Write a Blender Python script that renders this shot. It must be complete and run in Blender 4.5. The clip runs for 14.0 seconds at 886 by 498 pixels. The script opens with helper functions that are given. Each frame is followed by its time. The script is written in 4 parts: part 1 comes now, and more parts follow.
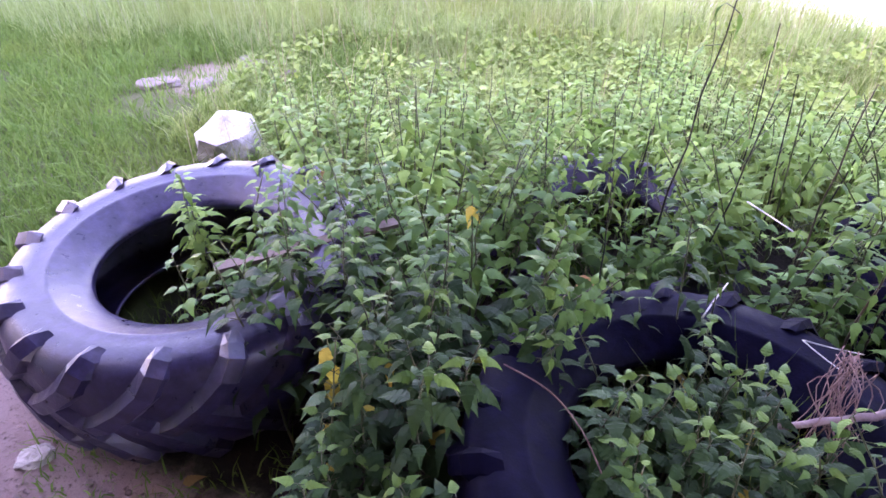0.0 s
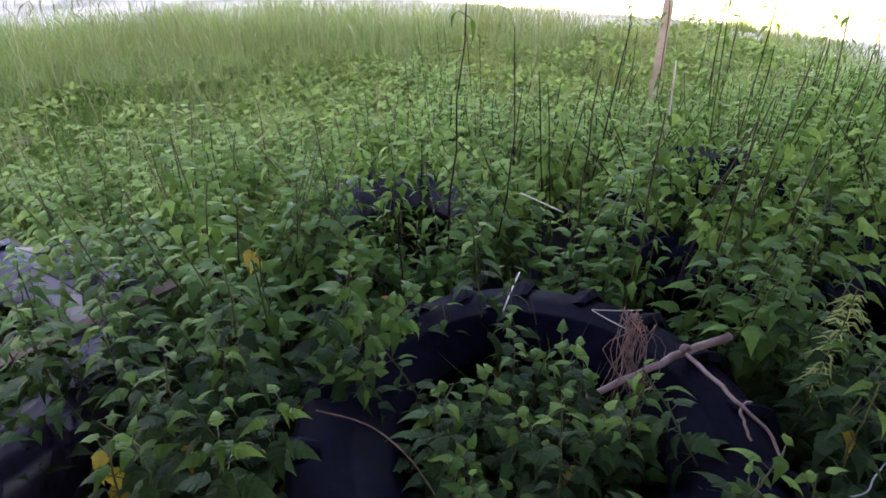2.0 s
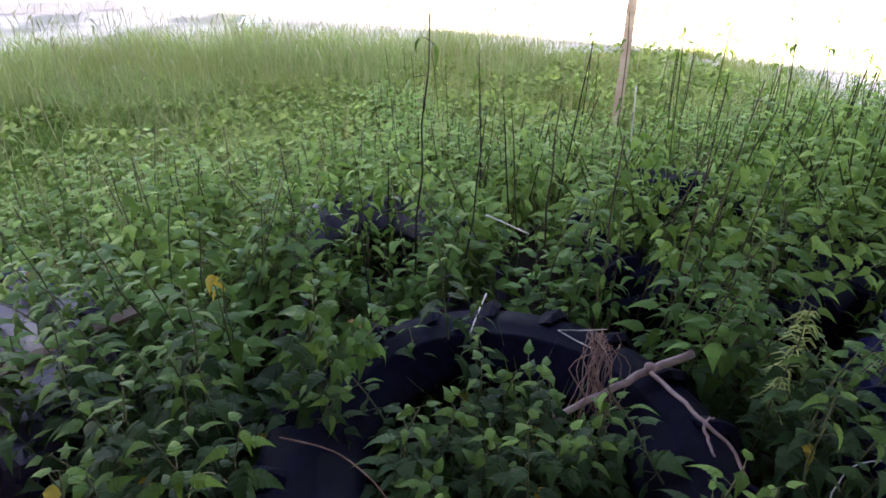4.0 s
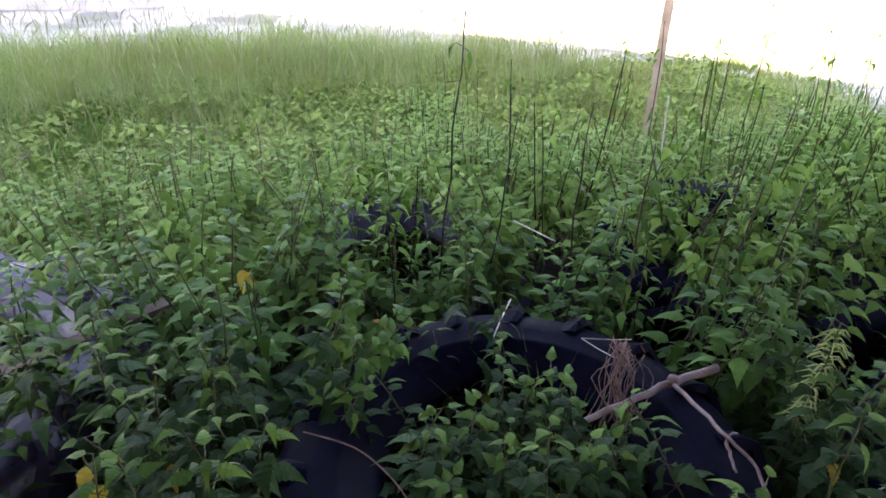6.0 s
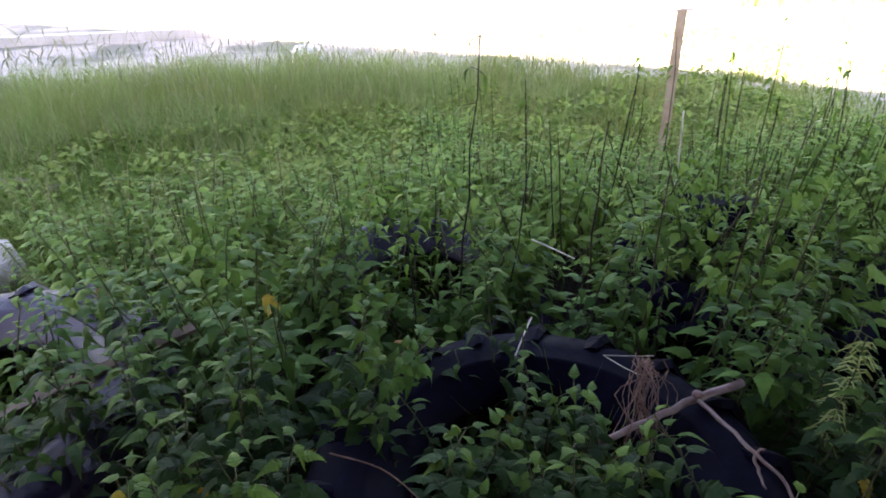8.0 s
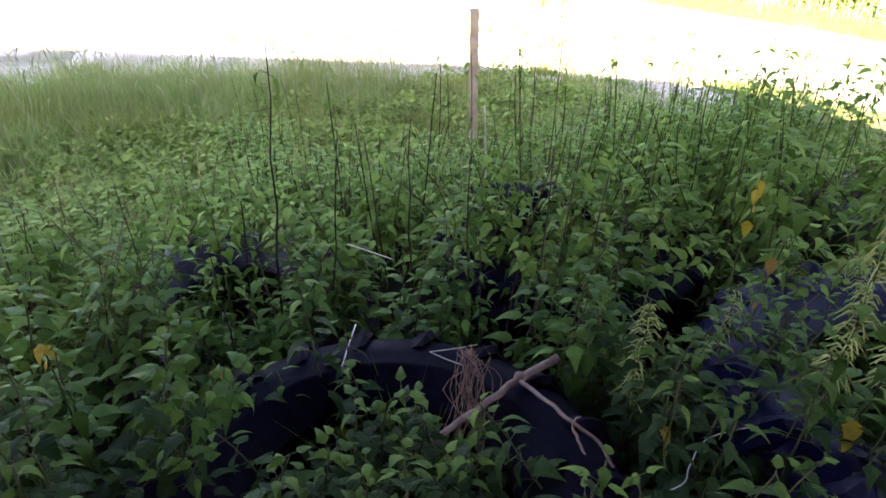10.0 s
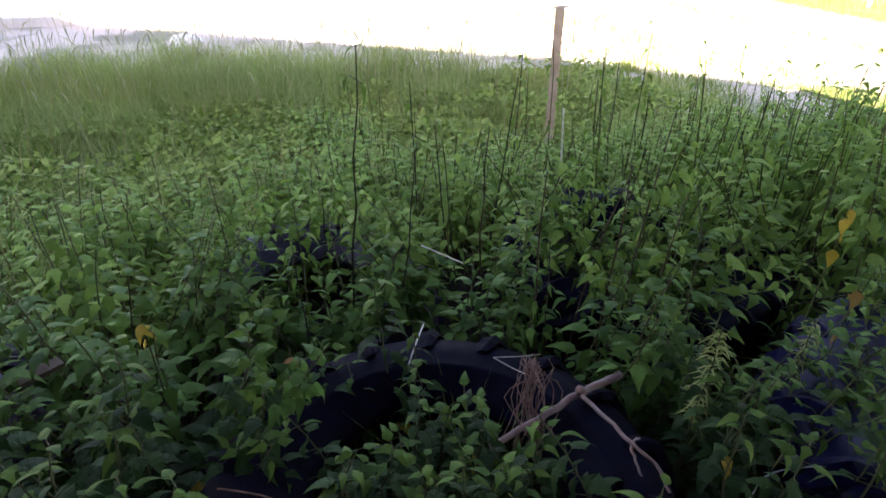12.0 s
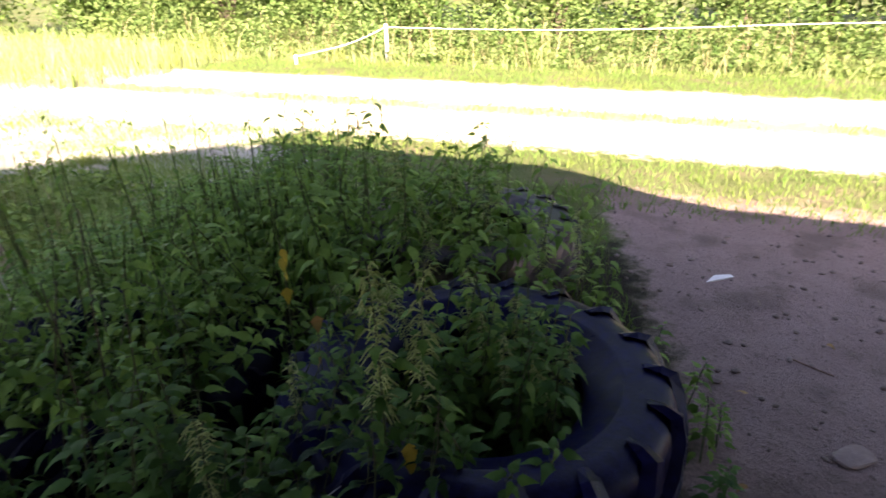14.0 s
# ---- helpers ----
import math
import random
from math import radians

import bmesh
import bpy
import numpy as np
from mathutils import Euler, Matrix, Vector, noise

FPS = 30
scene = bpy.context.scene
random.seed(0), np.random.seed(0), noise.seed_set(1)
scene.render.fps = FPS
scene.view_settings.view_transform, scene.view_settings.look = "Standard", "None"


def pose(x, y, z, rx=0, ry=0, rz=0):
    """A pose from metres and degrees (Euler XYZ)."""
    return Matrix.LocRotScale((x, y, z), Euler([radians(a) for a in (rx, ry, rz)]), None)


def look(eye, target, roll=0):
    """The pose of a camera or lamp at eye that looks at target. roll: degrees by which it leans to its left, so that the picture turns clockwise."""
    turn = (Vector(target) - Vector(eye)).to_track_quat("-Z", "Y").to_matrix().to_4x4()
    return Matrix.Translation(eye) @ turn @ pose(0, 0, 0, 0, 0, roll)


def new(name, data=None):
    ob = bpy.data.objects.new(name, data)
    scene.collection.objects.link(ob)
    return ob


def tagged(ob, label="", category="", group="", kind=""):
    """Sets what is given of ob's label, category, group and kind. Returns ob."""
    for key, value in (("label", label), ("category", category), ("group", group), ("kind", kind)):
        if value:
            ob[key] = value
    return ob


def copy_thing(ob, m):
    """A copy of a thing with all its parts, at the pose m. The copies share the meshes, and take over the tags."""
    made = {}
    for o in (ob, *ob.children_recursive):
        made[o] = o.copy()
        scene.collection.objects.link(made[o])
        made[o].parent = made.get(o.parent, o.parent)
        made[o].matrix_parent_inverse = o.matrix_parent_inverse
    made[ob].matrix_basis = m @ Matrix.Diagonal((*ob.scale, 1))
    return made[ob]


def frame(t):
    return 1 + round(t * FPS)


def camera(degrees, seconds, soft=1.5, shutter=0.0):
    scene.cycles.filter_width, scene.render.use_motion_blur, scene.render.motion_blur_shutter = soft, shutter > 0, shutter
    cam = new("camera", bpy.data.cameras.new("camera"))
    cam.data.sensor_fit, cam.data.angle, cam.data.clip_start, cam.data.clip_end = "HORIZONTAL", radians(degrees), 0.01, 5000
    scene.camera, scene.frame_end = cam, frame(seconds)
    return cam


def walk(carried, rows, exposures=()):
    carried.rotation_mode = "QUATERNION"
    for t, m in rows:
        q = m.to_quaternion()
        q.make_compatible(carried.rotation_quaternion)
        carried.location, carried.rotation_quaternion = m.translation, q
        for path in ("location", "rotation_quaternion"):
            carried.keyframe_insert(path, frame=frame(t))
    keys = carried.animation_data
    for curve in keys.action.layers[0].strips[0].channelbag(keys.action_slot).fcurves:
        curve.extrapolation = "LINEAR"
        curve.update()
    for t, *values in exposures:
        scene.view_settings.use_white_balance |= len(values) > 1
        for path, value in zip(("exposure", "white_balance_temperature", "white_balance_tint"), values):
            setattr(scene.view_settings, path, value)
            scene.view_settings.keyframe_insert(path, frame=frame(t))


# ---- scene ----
cam = camera(72.2, 14.0, soft=1.6, shutter=0.2)
PATH = [
    (0, (0.182, 0.116, 1.633), (0.079, 1.717, 0.439), 0.3),
    (0.5, (0.181, 0.126, 1.641), (0.122, 1.746, 0.47), 2.0),
    (1, (0.244, 0.141, 1.628), (0.6, 1.816, 0.595), -0.6),
    (1.5, (0.29, 0.169, 1.598), (0.883, 1.743, 0.517), 1.1),
    (2, (0.28, 0.17, 1.586), (0.754, 1.761, 0.47), -0.2),
    (2.5, (0.277, 0.159, 1.593), (0.77, 1.781, 0.532), -1.5),
    (3, (0.301, 0.152, 1.586), (0.942, 1.718, 0.52), -1.4),
    (3.2, (0.293, 0.154, 1.586), (0.911, 1.738, 0.532), -0.5),
    (5.3, (0.295, 0.164, 1.587), (0.794, 1.783, 0.524), 0.3),
    (5.5, (0.283, 0.158, 1.575), (0.754, 1.737, 0.441), 0.8),
    (6, (0.282, 0.15, 1.596), (0.784, 1.781, 0.552), 1.5),
    (6.5, (0.304, 0.161, 1.597), (1.03, 1.717, 0.57), 1.0),
    (7, (0.272, 0.15, 1.606), (0.784, 1.823, 0.636), 0.5),
    (7.5, (0.242, 0.14, 1.607), (0.586, 1.836, 0.605), 0.5),
    (8, (0.269, 0.137, 1.611), (0.725, 1.813, 0.62), -0.7),
    (8.5, (0.306, 0.151, 1.607), (0.934, 1.761, 0.6), -1.0),
    (9, (0.335, 0.153, 1.597), (1.102, 1.695, 0.58), 0.6),
    (9.2, (0.347, 0.153, 1.595), (1.189, 1.661, 0.588), 1.5),
    (11.3, (0.352, 0.154, 1.613), (1.325, 1.619, 0.66), 1.0),
    (11.5, (0.35, 0.154, 1.645), (1.22, 1.687, 0.7), -0.1),
    (12, (0.332, 0.157, 1.675), (1.073, 1.704, 0.646), 1.6),
    (12.5, (0.359, 0.156, 1.663), (1.183, 1.614, 0.57), 4.1),
    (13, (0.39, 0.139, 1.622), (1.383, 1.632, 0.737), -0.6),
    (13.1, (0.411, 0.115, 1.601), (1.467, 1.594, 0.764), -1.3),
    (13.3, (0.484, 0.105, 1.641), (1.768, 1.379, 0.788), -1.9),
    (13.4, (0.493, 0.09, 1.67), (1.943, 1.158, 0.8), -0.5),
    (13.5, (0.517, 0.08, 1.673), (2.014, 1.083, 0.805), -0.6),
    (13.7, (0.566, 0.01, 1.669), (2.16, 0.881, 0.831), -2.2),
    (14, (0.621, -0.002, 1.679), (2.333, 0.622, 0.855), -0.7),
]
EXPOSURES = [(0, 5.95, 7150, 64), (0.5, 5.9, 7150, 64), (1.2, 4.85, 7850, 38), (3, 4.58, 8000, 34), (6, 4.74, 7900, 32), (7.5, 4.35, 7900, 31), (9, 4.25, 7900, 31), (11.5, 4.37, 7900, 31), (12, 4.04, 7900, 31), (12.5, 4.32, 7900, 31), (13, 3.9, 7900, 32), (13.6, 3.25, 7800, 31), (14, 3.1, 7800, 28)]
walk(cam, [(t, look(eye, target, roll)) for t, eye, target, roll in PATH], EXPOSURES)

# ---- sky and sun ----
SUN_AZ = math.atan2(-0.86, -0.5)      # the sun stands behind the camera, to its left
SUN_EL = radians(32)
world = bpy.data.worlds.new("sky")
scene.world = world
world.use_nodes = True
wn = world.node_tree
sky = wn.nodes.new("ShaderNodeTexSky")
sky.sky_type, sky.sun_disc = "NISHITA", False
sky.sun_elevation, sky.sun_rotation = SUN_EL, SUN_AZ
wn.links.new(sky.outputs[0], wn.nodes["Background"].inputs[0])
wn.nodes["Background"].inputs[1].default_value = 0.06
sun = new("sun", bpy.data.lights.new("sun", "SUN"))
sun.data.energy, sun.data.angle, sun.data.color = 5.0, radians(0.6), (1.0, 0.93, 0.80)
sun.matrix_world = look((0, 0, 30), (0.86 * math.cos(SUN_EL), 0.5 * math.cos(SUN_EL), 30 - math.sin(SUN_EL)))


# ---- materials ----
def material(name):
    m = bpy.data.materials.new(name)
    m.use_nodes = True
    nt = m.node_tree
    return m, nt, nt.nodes["Principled BSDF"], nt.nodes["Material Output"]


def node(nt, kind, **values):
    n = nt.nodes.new(kind)
    for k, v in values.items():
        if k in n.inputs:
            n.inputs[k].default_value = v
    return n


def position(nt):
    return nt.nodes.new("ShaderNodeNewGeometry").outputs["Position"]


def noise_of(nt, vec, scale, detail=4.0, rough=0.55):
    n = node(nt, "ShaderNodeTexNoise", Scale=scale, Detail=detail, Roughness=rough)
    nt.links.new(vec, n.inputs["Vector"])
    return n.outputs["Fac"]


def ramp(nt, fac, *stops):
    r = nt.nodes.new("ShaderNodeValToRGB")
    e = r.color_ramp.elements
    while len(e) < len(stops):
        e.new(0.5)
    for el, (p, c) in zip(e, stops):
        el.position = p
        el.color = (*c, 1) if len(c) == 3 else c
    nt.links.new(fac, r.inputs[0])
    return r.outputs[0]


def mix(nt, fac, a, b, blend="MIX"):
    n = nt.nodes.new("ShaderNodeMix")
    n.data_type, n.blend_type = "RGBA", blend
    for sock, v in ((n.inputs[0], fac), (n.inputs[6], a), (n.inputs[7], b)):
        if isinstance(v, (int, float)):
            sock.default_value = v
        elif isinstance(v, tuple):
            sock.default_value = (*v, 1)
        else:
            nt.links.new(v, sock)
    return n.outputs[2]


def calc(nt, op, a, b=0.0, c=0.0):
    n = nt.nodes.new("ShaderNodeMath")
    n.operation = op
    for i, v in enumerate((a, b, c)):
        if isinstance(v, (int, float)):
            n.inputs[i].default_value = v
        else:
            nt.links.new(v, n.inputs[i])
    return n.outputs[0]


def step(nt, v, lo, hi):
    n = nt.nodes.new("ShaderNodeMapRange")
    n.interpolation_type = "SMOOTHSTEP"
    nt.links.new(v, n.inputs[0])
    n.inputs[1].default_value, n.inputs[2].default_value = lo, hi
    return n.outputs[0]


def bump(nt, bsdf, height, strength, distance):
    b = node(nt, "ShaderNodeBump", Strength=strength, Distance=distance)
    nt.links.new(height, b.inputs["Height"])
    nt.links.new(b.outputs[0], bsdf.inputs["Normal"])


def leaf_material(name, dark, light, per_island, translucent=0.18, rough=0.5, yellow=0.0):
    m, nt, bsdf, out = material(name)
    if per_island:
        rnd = nt.nodes.new("ShaderNodeNewGeometry").outputs["Random Per Island"]
    else:
        rnd = nt.nodes.new("ShaderNodeObjectInfo").outputs["Random"]
    col = ramp(nt, rnd, (0.0, dark), (0.75, light), (1.0, tuple(1.25 * c for c in light)))
    pos = position(nt)
    col = mix(nt, calc(nt, "MULTIPLY", noise_of(nt, pos, 60, 3), 0.6), col, tuple(0.55 * c for c in dark))
    if yellow:
        far = noise_of(nt, pos, 1.1, 2)
        col = mix(nt, calc(nt, "MULTIPLY", step(nt, far, 0.45, 0.7), yellow), col, (0.24, 0.24, 0.06))
    nt.links.new(col, bsdf.inputs["Base Color"])
    bsdf.inputs["Roughness"].default_value = rough
    bsdf.inputs["Specular IOR Level"].default_value = 0.10
    bump(nt, bsdf, noise_of(nt, pos, 220, 2), 0.35, 0.002)
    tr = nt.nodes.new("ShaderNodeBsdfTranslucent")
    nt.links.new(mix(nt, 0.4, col, (0.12, 0.26, 0.03)), tr.inputs[0])
    ms = nt.nodes.new("ShaderNodeMixShader")
    ms.inputs[0].default_value = translucent
    nt.links.new(bsdf.outputs[0], ms.inputs[1])
    nt.links.new(tr.outputs[0], ms.inputs[2])
    nt.links.new(ms.outputs[0], out.inputs["Surface"])
    return m


def plain_material(name, colour, second, scale, rough=0.8, bumpy=0.4, depth=0.004, spec=0.3):
    m, nt, bsdf, out = material(name)
    pos = position(nt)
    big, fine = noise_of(nt, pos, scale, 5), noise_of(nt, pos, scale * 9, 4)
    col = mix(nt, step(nt, big, 0.35, 0.65), colour, second)
    col = mix(nt, calc(nt, "MULTIPLY", fine, 0.5), col, tuple(0.5 * c for c in colour))
    nt.links.new(col, bsdf.inputs["Base Color"])
    bsdf.inputs["Roughness"].default_value = rough
    bsdf.inputs["Specular IOR Level"].default_value = spec
    bump(nt, bsdf, fine, bumpy, depth)
    return m


# one nettle green, three brightnesses: near shade and far light painted into the leaves
NETTLE_SHADED = leaf_material("nettle_green_shaded", (0.011, 0.036, 0.012), (0.036, 0.088, 0.028), False, 0.07)
NETTLE_HALF_LIT = leaf_material("nettle_green_half_lit", (0.030, 0.088, 0.024), (0.115, 0.25, 0.060), True, 0.18)
NETTLE_LIT = leaf_material("nettle_green_lit", (0.075, 0.17, 0.032), (0.23, 0.39, 0.09), True, 0.28)
WEEDS = leaf_material("weed_green", (0.10, 0.18, 0.028), (0.25, 0.35, 0.09), True, 0.3)
NETTLE_PALE = leaf_material("nettle_top_green", (0.045, 0.115, 0.026), (0.11, 0.21, 0.045), False, 0.14)
CATKIN = leaf_material("catkin_green", (0.30, 0.38, 0.14), (0.46, 0.54, 0.24), True, 0.25, 0.7)
YELLOW = leaf_material("leaf_yellow", (0.40, 0.27, 0.04), (0.55, 0.40, 0.07), False, 0.35)
BROWN_LEAF = leaf_material("leaf_brown", (0.32, 0.17, 0.07), (0.45, 0.28, 0.12), False, 0.2)
GRASS = leaf_material("grass_green", (0.08, 0.17, 0.035), (0.17, 0.28, 0.07), True, 0.35, 0.55, 0.35)
MEADOW = leaf_material("meadow_green", (0.21, 0.31, 0.09), (0.42, 0.52, 0.23), True, 0.42, 0.55, 0.5)
SEED = leaf_material("seed_head_pale", (0.34, 0.36, 0.20), (0.52, 0.52, 0.34), True, 0.3, 0.7)
DRY = leaf_material("dry_grass", (0.26, 0.20, 0.11), (0.45, 0.38, 0.24), True, 0.2, 0.8)
BUSH = leaf_material("bush_green", (0.065, 0.14, 0.035), (0.20, 0.29, 0.11), True, 0.3, 0.55, 0.2)
WOODS = leaf_material("woods_green", (0.05, 0.11, 0.03), (0.14, 0.23, 0.06), True, 0.25, 0.6)
STEM = plain_material("stem_green", (0.06, 0.085, 0.03), (0.10, 0.11, 0.05), 20, 0.6, 0.2)
STEM_DARK = plain_material("stem_dark", (0.018, 0.016, 0.016), (0.035, 0.03, 0.02), 20, 0.6, 0.2)
STEM_BROWN = plain_material("stem_brown", (0.045, 0.032, 0.02), (0.08, 0.06, 0.03), 20, 0.6, 0.2)
BARK = plain_material("bark_bare", (0.24, 0.15, 0.145), (0.40, 0.30, 0.29), 14, 0.75, 0.5)
BARK_DARK = plain_material("bark_dark", (0.08, 0.06, 0.05), (0.15, 0.12, 0.09), 6, 0.9, 0.8, 0.02)
STRAW = plain_material("straw_pale", (0.62, 0.57, 0.50), (0.75, 0.72, 0.66), 30, 0.6, 0.2)
ROOT = plain_material("root_dry", (0.16, 0.085, 0.07), (0.28, 0.17, 0.13), 30, 0.85, 0.3)
PLANK = plain_material("plank_wood", (0.12, 0.085, 0.065), (0.20, 0.15, 0.115), 12, 0.8, 0.5)
STAKE = plain_material("stake_wood", (0.36, 0.29, 0.22), (0.50, 0.42, 0.33), 8, 0.8, 0.4)
CHALK = plain_material("chalk_stone", (0.46, 0.42, 0.395), (0.64, 0.60, 0.58), 9, 0.9, 0.9, 0.02)
WHITE = plain_material("white_plastic", (0.75, 0.75, 0.76), (0.82, 0.82, 0.82), 5, 0.45, 0.1)
STONE = plain_material("stone_pinkish", (0.21, 0.16, 0.145), (0.32, 0.255, 0.235), 9, 0.9, 0.8, 0.015)
PEBBLE = plain_material("pebble_grey", (0.14, 0.10, 0.09), (0.27, 0.21, 0.19), 9, 0.9, 0.6)
SLAB = plain_material("slab_brown", (0.27, 0.20, 0.185), (0.36, 0.28, 0.26), 12, 0.9, 0.6)
WIRE = plain_material("wire_pale", (0.34, 0.36, 0.40), (0.46, 0.48, 0.52), 20, 0.4, 0.1)
CONCRETE = plain_material("kerb_concrete", (0.60, 0.58, 0.55), (0.72, 0.70, 0.67), 3, 0.9, 0.4)
SHADE_TIMBER = plain_material("timber_dark", (0.10, 0.085, 0.07), (0.16, 0.14, 0.12), 2, 0.9, 0.4)
PLASTER = plain_material("plaster_grey", (0.38, 0.36, 0.33), (0.46, 0.44, 0.41), 1.5, 0.9, 0.3)


def rubber_material(name, dark, light, dust_sheen, amount, shine=0.32, rough=0.30):
    m, nt, bsdf, out = material(name)
    pos = position(nt)
    big, mid, fine = noise_of(nt, pos, 5, 5), noise_of(nt, pos, 22, 5, 0.65), noise_of(nt, pos, 180, 3)
    col = mix(nt, step(nt, mid, 0.4, 0.7), dark, light)
    col = mix(nt, calc(nt, "MULTIPLY", step(nt, big, 0.50, 0.72), amount), col, dust_sheen)
    nt.links.new(col, bsdf.inputs["Base Color"])
    nt.links.new(ramp(nt, mid, (0.3, (rough, rough, rough)), (0.7, (rough + 0.24,) * 3)), bsdf.inputs["Roughness"])
    bsdf.inputs["Specular IOR Level"].default_value = shine
    bump(nt, bsdf, mix(nt, 0.25, mid, fine), 0.35, 0.006)
    return m


# black rubber in several tones: shade and bluish sky sheen put into the colour
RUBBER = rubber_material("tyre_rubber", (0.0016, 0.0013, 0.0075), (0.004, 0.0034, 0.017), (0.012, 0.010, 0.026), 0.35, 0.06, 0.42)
RUBBER_SKY_BLUE = rubber_material("tyre_rubber_sky_sheen", (0.002, 0.002, 0.022), (0.005, 0.006, 0.055), (0.022, 0.025, 0.10), 0.40, 0.14, 0.26)
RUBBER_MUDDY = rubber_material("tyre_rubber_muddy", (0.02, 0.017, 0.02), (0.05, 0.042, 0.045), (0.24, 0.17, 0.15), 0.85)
# real wear and dust, plus a painted violet sky sheen
RUBBER_WORN_SHEEN = rubber_material("tyre_rubber_worn_sheen", (0.010, 0.008, 0.026), (0.027, 0.021, 0.058), (0.066, 0.052, 0.088), 0.55, 0.36, 0.24)


def ground_material():
    m, nt, bsdf, out = material("ground_soil_turf")
    pos = position(nt)
    xyz = nt.nodes.new("ShaderNodeSeparateXYZ")
    nt.links.new(pos, xyz.inputs[0])
    x, y = xyz.outputs[0], xyz.outputs[1]
    big, mid, fine = noise_of(nt, pos, 0.9, 5), noise_of(nt, pos, 6, 6, 0.65), noise_of(nt, pos, 55, 5, 0.7)
    wob = calc(nt, "MULTIPLY", calc(nt, "SUBTRACT", mid, 0.5), 1.1)
    turf = mix(nt, mid, (0.055, 0.085, 0.025), (0.11, 0.13, 0.045))
    turf = mix(nt, step(nt, big, 0.5, 0.75), turf, (0.15, 0.12, 0.08))
    px_, py_ = calc(nt, "SUBTRACT", x, -1.6), calc(nt, "SUBTRACT", y, 4.25)
    worn = calc(nt, "ADD", calc(nt, "ADD", calc(nt, "MULTIPLY", px_, px_), calc(nt, "MULTIPLY", calc(nt, "MULTIPLY", py_, py_), 4.0)), wob)
    turf = mix(nt, calc(nt, "SUBTRACT", 1.0, step(nt, worn, 0.2, 0.8)), turf, (0.26, 0.20, 0.15))
    soil = mix(nt, mid, (0.22, 0.145, 0.138), (0.36, 0.265, 0.25))
    soil = mix(nt, step(nt, fine, 0.52, 0.72), soil, (0.085, 0.06, 0.05))
    soil = mix(nt, calc(nt, "MULTIPLY", step(nt, noise_of(nt, pos, 2.2, 4), 0.5, 0.68), 0.6), soil, (0.12, 0.085, 0.07))
    sand = mix(nt, mid, (0.42, 0.35, 0.26), (0.60, 0.53, 0.43))
    gravel = mix(nt, fine, (0.40, 0.37, 0.33), (0.66, 0.61, 0.55))
    gravel = mix(nt, step(nt, big, 0.45, 0.6), gravel, (0.24, 0.25, 0.20))
    # bare path past the tyres: south of a bent line
    line = calc(nt, "ADD", calc(nt, "MULTIPLY", calc(nt, "MAXIMUM", calc(nt, "SUBTRACT", 1.9, x), 0.0), 0.52), -0.18)
    line = calc(nt, "ADD", line, calc(nt, "MULTIPLY", calc(nt, "MAXIMUM", calc(nt, "SUBTRACT", x, 3.2), 0.0), 0.25))
    edge = calc(nt, "ADD", calc(nt, "SUBTRACT", line, y), calc(nt, "MULTIPLY", wob, 0.5))
    bare = calc(nt, "MULTIPLY", step(nt, edge, -0.08, 0.12), calc(nt, "SUBTRACT", 1.0, step(nt, calc(nt, "ADD", x, wob), 5.4, 6.4)))
    col = mix(nt, bare, turf, soil)
    # near-black soil below the nettles: the shade among the stems put into colour
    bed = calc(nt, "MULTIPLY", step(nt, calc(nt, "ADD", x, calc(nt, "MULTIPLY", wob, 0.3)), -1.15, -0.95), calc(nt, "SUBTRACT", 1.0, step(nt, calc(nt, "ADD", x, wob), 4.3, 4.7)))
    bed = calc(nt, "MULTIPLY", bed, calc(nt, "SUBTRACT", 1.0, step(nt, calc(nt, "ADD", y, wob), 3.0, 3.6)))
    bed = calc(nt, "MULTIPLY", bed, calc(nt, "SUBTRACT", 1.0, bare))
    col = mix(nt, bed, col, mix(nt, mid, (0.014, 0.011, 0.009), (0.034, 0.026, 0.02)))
    # sandy track with a green strip in its middle
    u = calc(nt, "ADD", x, wob)
    verge = calc(nt, "MULTIPLY", step(nt, u, 5.6, 5.9), calc(nt, "SUBTRACT", 1.0, step(nt, u, 6.6, 6.9)))
    col = mix(nt, calc(nt, "MULTIPLY", verge, 0.8), col, turf)
    track = calc(nt, "MULTIPLY", step(nt, u, 6.7, 7.0), calc(nt, "SUBTRACT", 1.0, step(nt, u, 10.5, 10.9)))
    strip = calc(nt, "MULTIPLY", step(nt, u, 8.3, 8.5), calc(nt, "SUBTRACT", 1.0, step(nt, u, 8.8, 9.0)))
    track = calc(nt, "MULTIPLY", track, calc(nt, "SUBTRACT", 1.0, calc(nt, "MULTIPLY", strip, 0.6)))
    col = mix(nt, track, col, sand)
    yard = step(nt, calc(nt, "ADD", calc(nt, "ADD", y, calc(nt, "MULTIPLY", calc(nt, "MAXIMUM", x, 0.0), 0.42)), calc(nt, "MULTIPLY", wob, 0.6)), 6.7, 7.1)
    yard = calc(nt, "MULTIPLY", yard, calc(nt, "SUBTRACT", 1.0, step(nt, u, 6.5, 7.2)))
    dx, dy = calc(nt, "SUBTRACT", x, 5.1), calc(nt, "SUBTRACT", y, 3.9)
    patch = calc(nt, "ADD", calc(nt, "ADD", calc(nt, "MULTIPLY", dx, dx), calc(nt, "MULTIPLY", dy, dy)), wob)
    yard = calc(nt, "MAXIMUM", yard, calc(nt, "SUBTRACT", 1.0, step(nt, patch, 0.6, 1.1)))
    col = mix(nt, yard, col, gravel)
    nt.links.new(col, bsdf.inputs["Base Color"])
    bsdf.inputs["Roughness"].default_value = 0.92
    bsdf.inputs["Specular IOR Level"].default_value = 0.2
